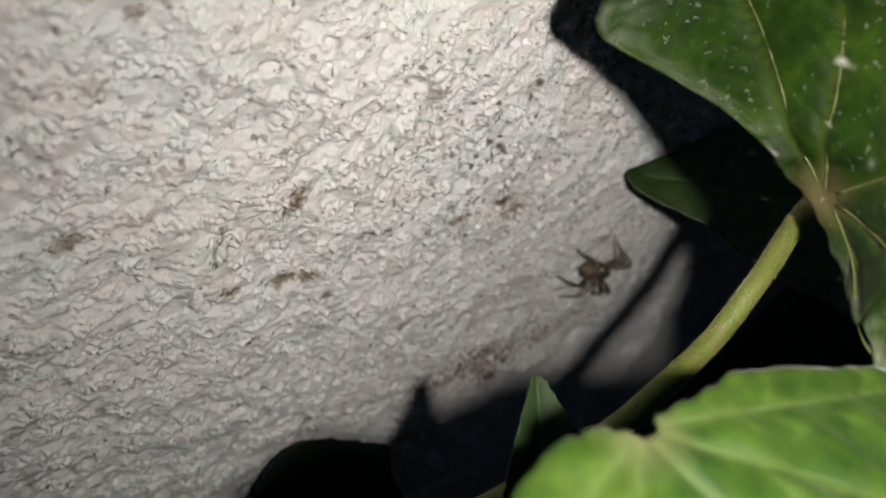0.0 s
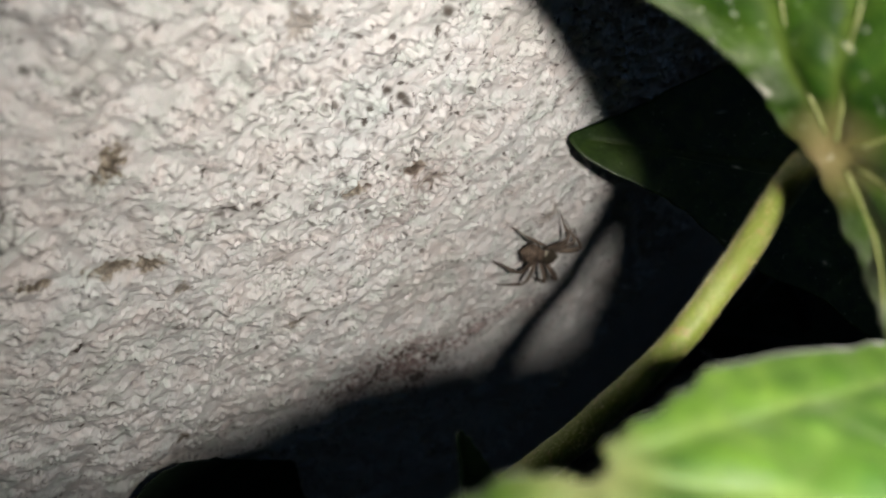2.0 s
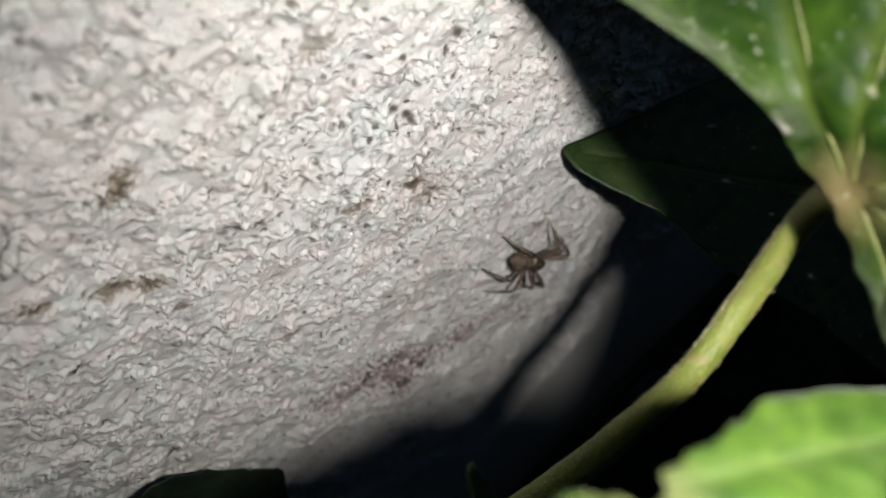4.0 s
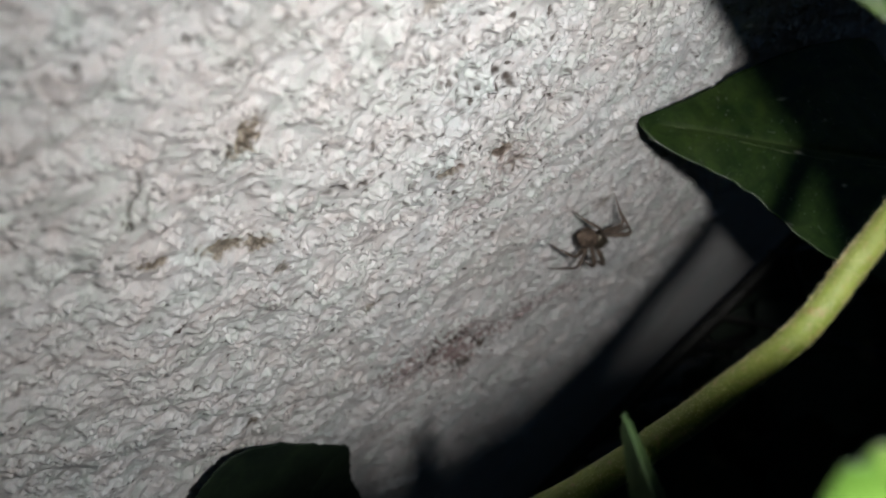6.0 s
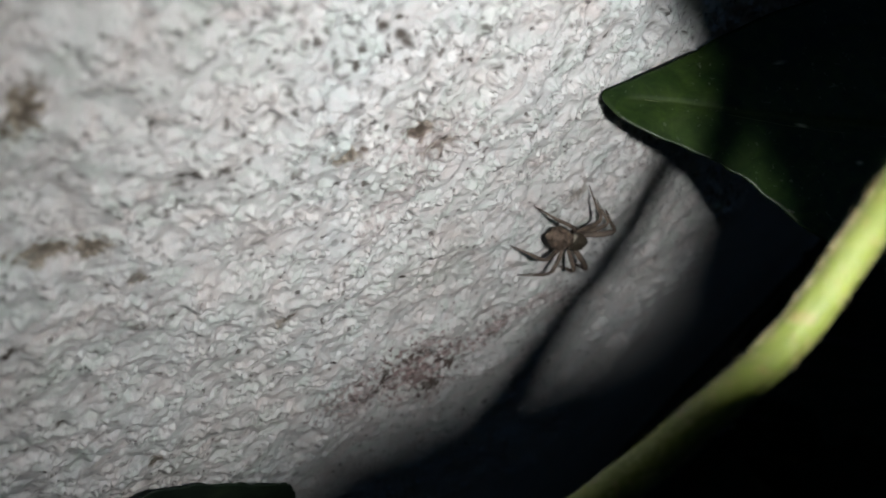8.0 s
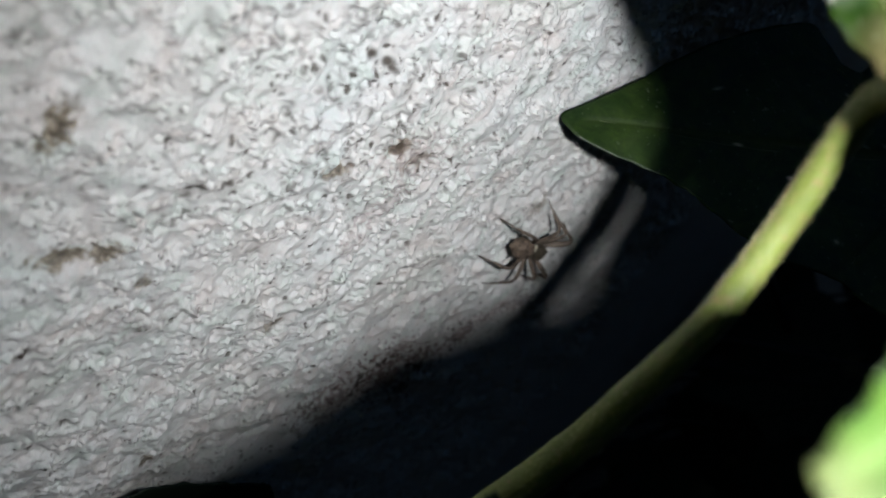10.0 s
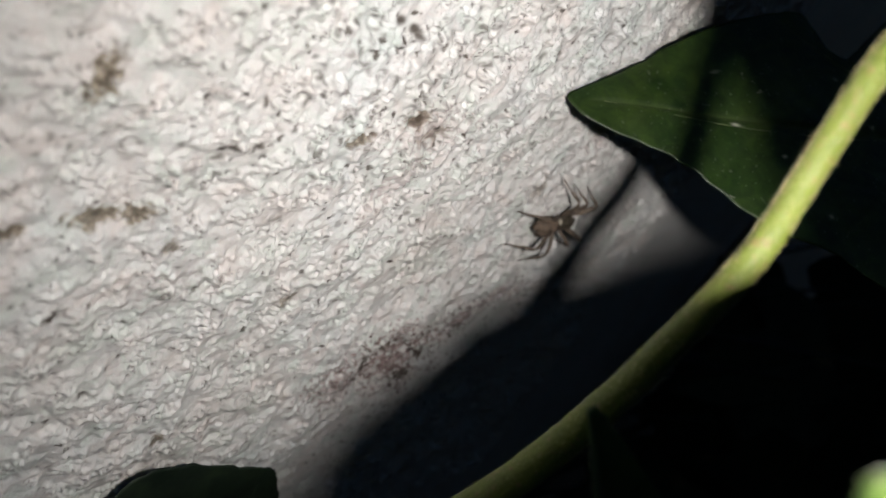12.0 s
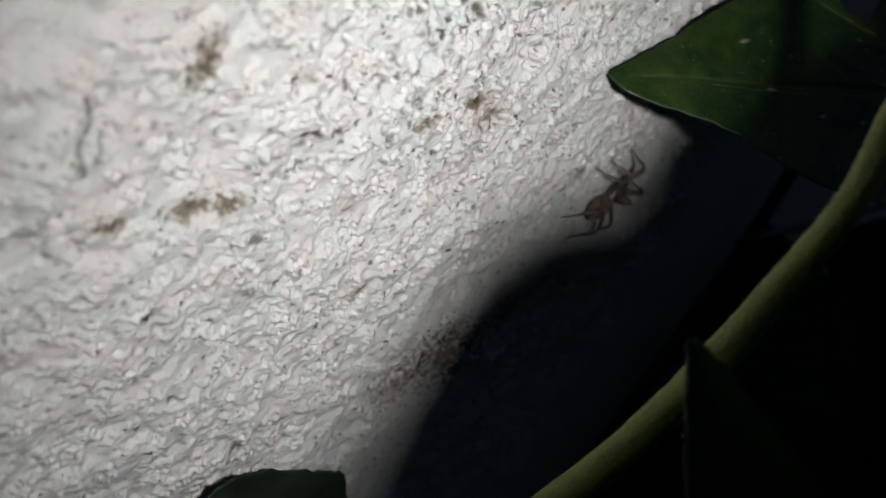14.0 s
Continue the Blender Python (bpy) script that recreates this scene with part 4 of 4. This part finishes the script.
    sway = [
        (0, -0.73, 0.41, 0.12, -0.7, 0.6, -0.1), (0.5, -0.49, 0.21, -0.18, -0.2, 0.4, 0.2), (1, 0, 0.21, -0.44, 0.7, 1.4, 1.5), (1.5, 0.36, 0.13, -0.22, 0.3, 1.8, 2),
        (2, 0.73, 0.03, 0.13, 0.1, 1.6, 2.5), (2.5, 0.69, -0.1, 0.26, 0.2, 0.7, 1.8), (5, -0.7, 0.63, 0.29, 1.4, 0.2, 1.2), (5.5, -0.48, 0.34, -0.32, 1.5, 0.6, 0.9),
        (6, -0.34, 0.48, -0.38, 1.4, 0.2, 0), (6.5, 0.29, -0.25, -0.49, -0.7, -0.5, 0.7), (7, 0.83, -0.75, 0, -1.7, -0.7, 1.3), (7.5, 0.97, -1, 0.09, -2.7, -0.5, 2.2),
        (8, 1.11, -1.37, 0.22, -2.9, -0.4, 2.2), (10.5, -0.84, -0.01, 0.14, 2.1, 0.2, -6), (11, -0.72, -0.05, 0.62, 0.4, -0.1, -4.7), (11.5, -0.03, 0.23, 0.12, 0.8, 0, -2.3),
        (12, -0.04, 0.15, 0.04, 0.4, 0, -1.3), (12.5, 0.03, 0.16, -0.02, 0.2, 0, -0.7), (13, 0.06, 0.2, -0.09, 0.1, 0, -0.4), (13.5, 0.06, 0.19, -0.15, 0.1, 0, -0.2),
        (14, 0.07, 0.09, -0.18, 0.1, 0, -0.2)]
    rest = frame_of(UPPER_HUB, UPPER_ALONG, UPPER_NORMAL)
    walk(upper_leaf, [(t, moved(rest, *move)) for t, *move in sway])

    # the young leaf is pushed aside and twists
    push = [(0.0, -26.3, -32.7, 6.2, 62), (0.5, -26.3, -32.3, 6.0, 62), (1.0, -24.2, -32.5, 5.0, 72), (1.5, -20.4, -33, 2.8, 99), (2.0, -17, -32.8, 0.4, 100), (2.7, -17, -33, 0, 102), (5.0, -22, -34, 4.2, 112), (5.5, -21.4, -34, 3.7, 114),
            (6.0, -21.8, -35.2, 4.4, 116), (6.5, -15.9, -35.9, 1.7, 108), (7.0, -12.2, -36.7, -0.6, 90), (8.2, -12, -36.5, -8, 70), (10.3, -20, -36.6, 0, 80), (11.0, -22.9, -36.7, 3.7, 85), (11.5, -21, -37, 2.2, 85),
            (12.0, -17.1, -37.6, 1.1, 80), (12.5, -16.5, -36.9, -0.3, 78), (13.0, -18.1, -36.8, -1.0, 74), (13.5, -19.2, -36.8, -0.6, 62), (14.0, -19.2, -36, 0.3, 56)]
    walk(young_leaf, [(t, Matrix.Translation(base(x, y, z)) @ pose(0, 0, 0, -42, 0, 0) @ pose(0, 0, 0, 0, 0, turn)) for t, x, y, z, turn in push])


motions()
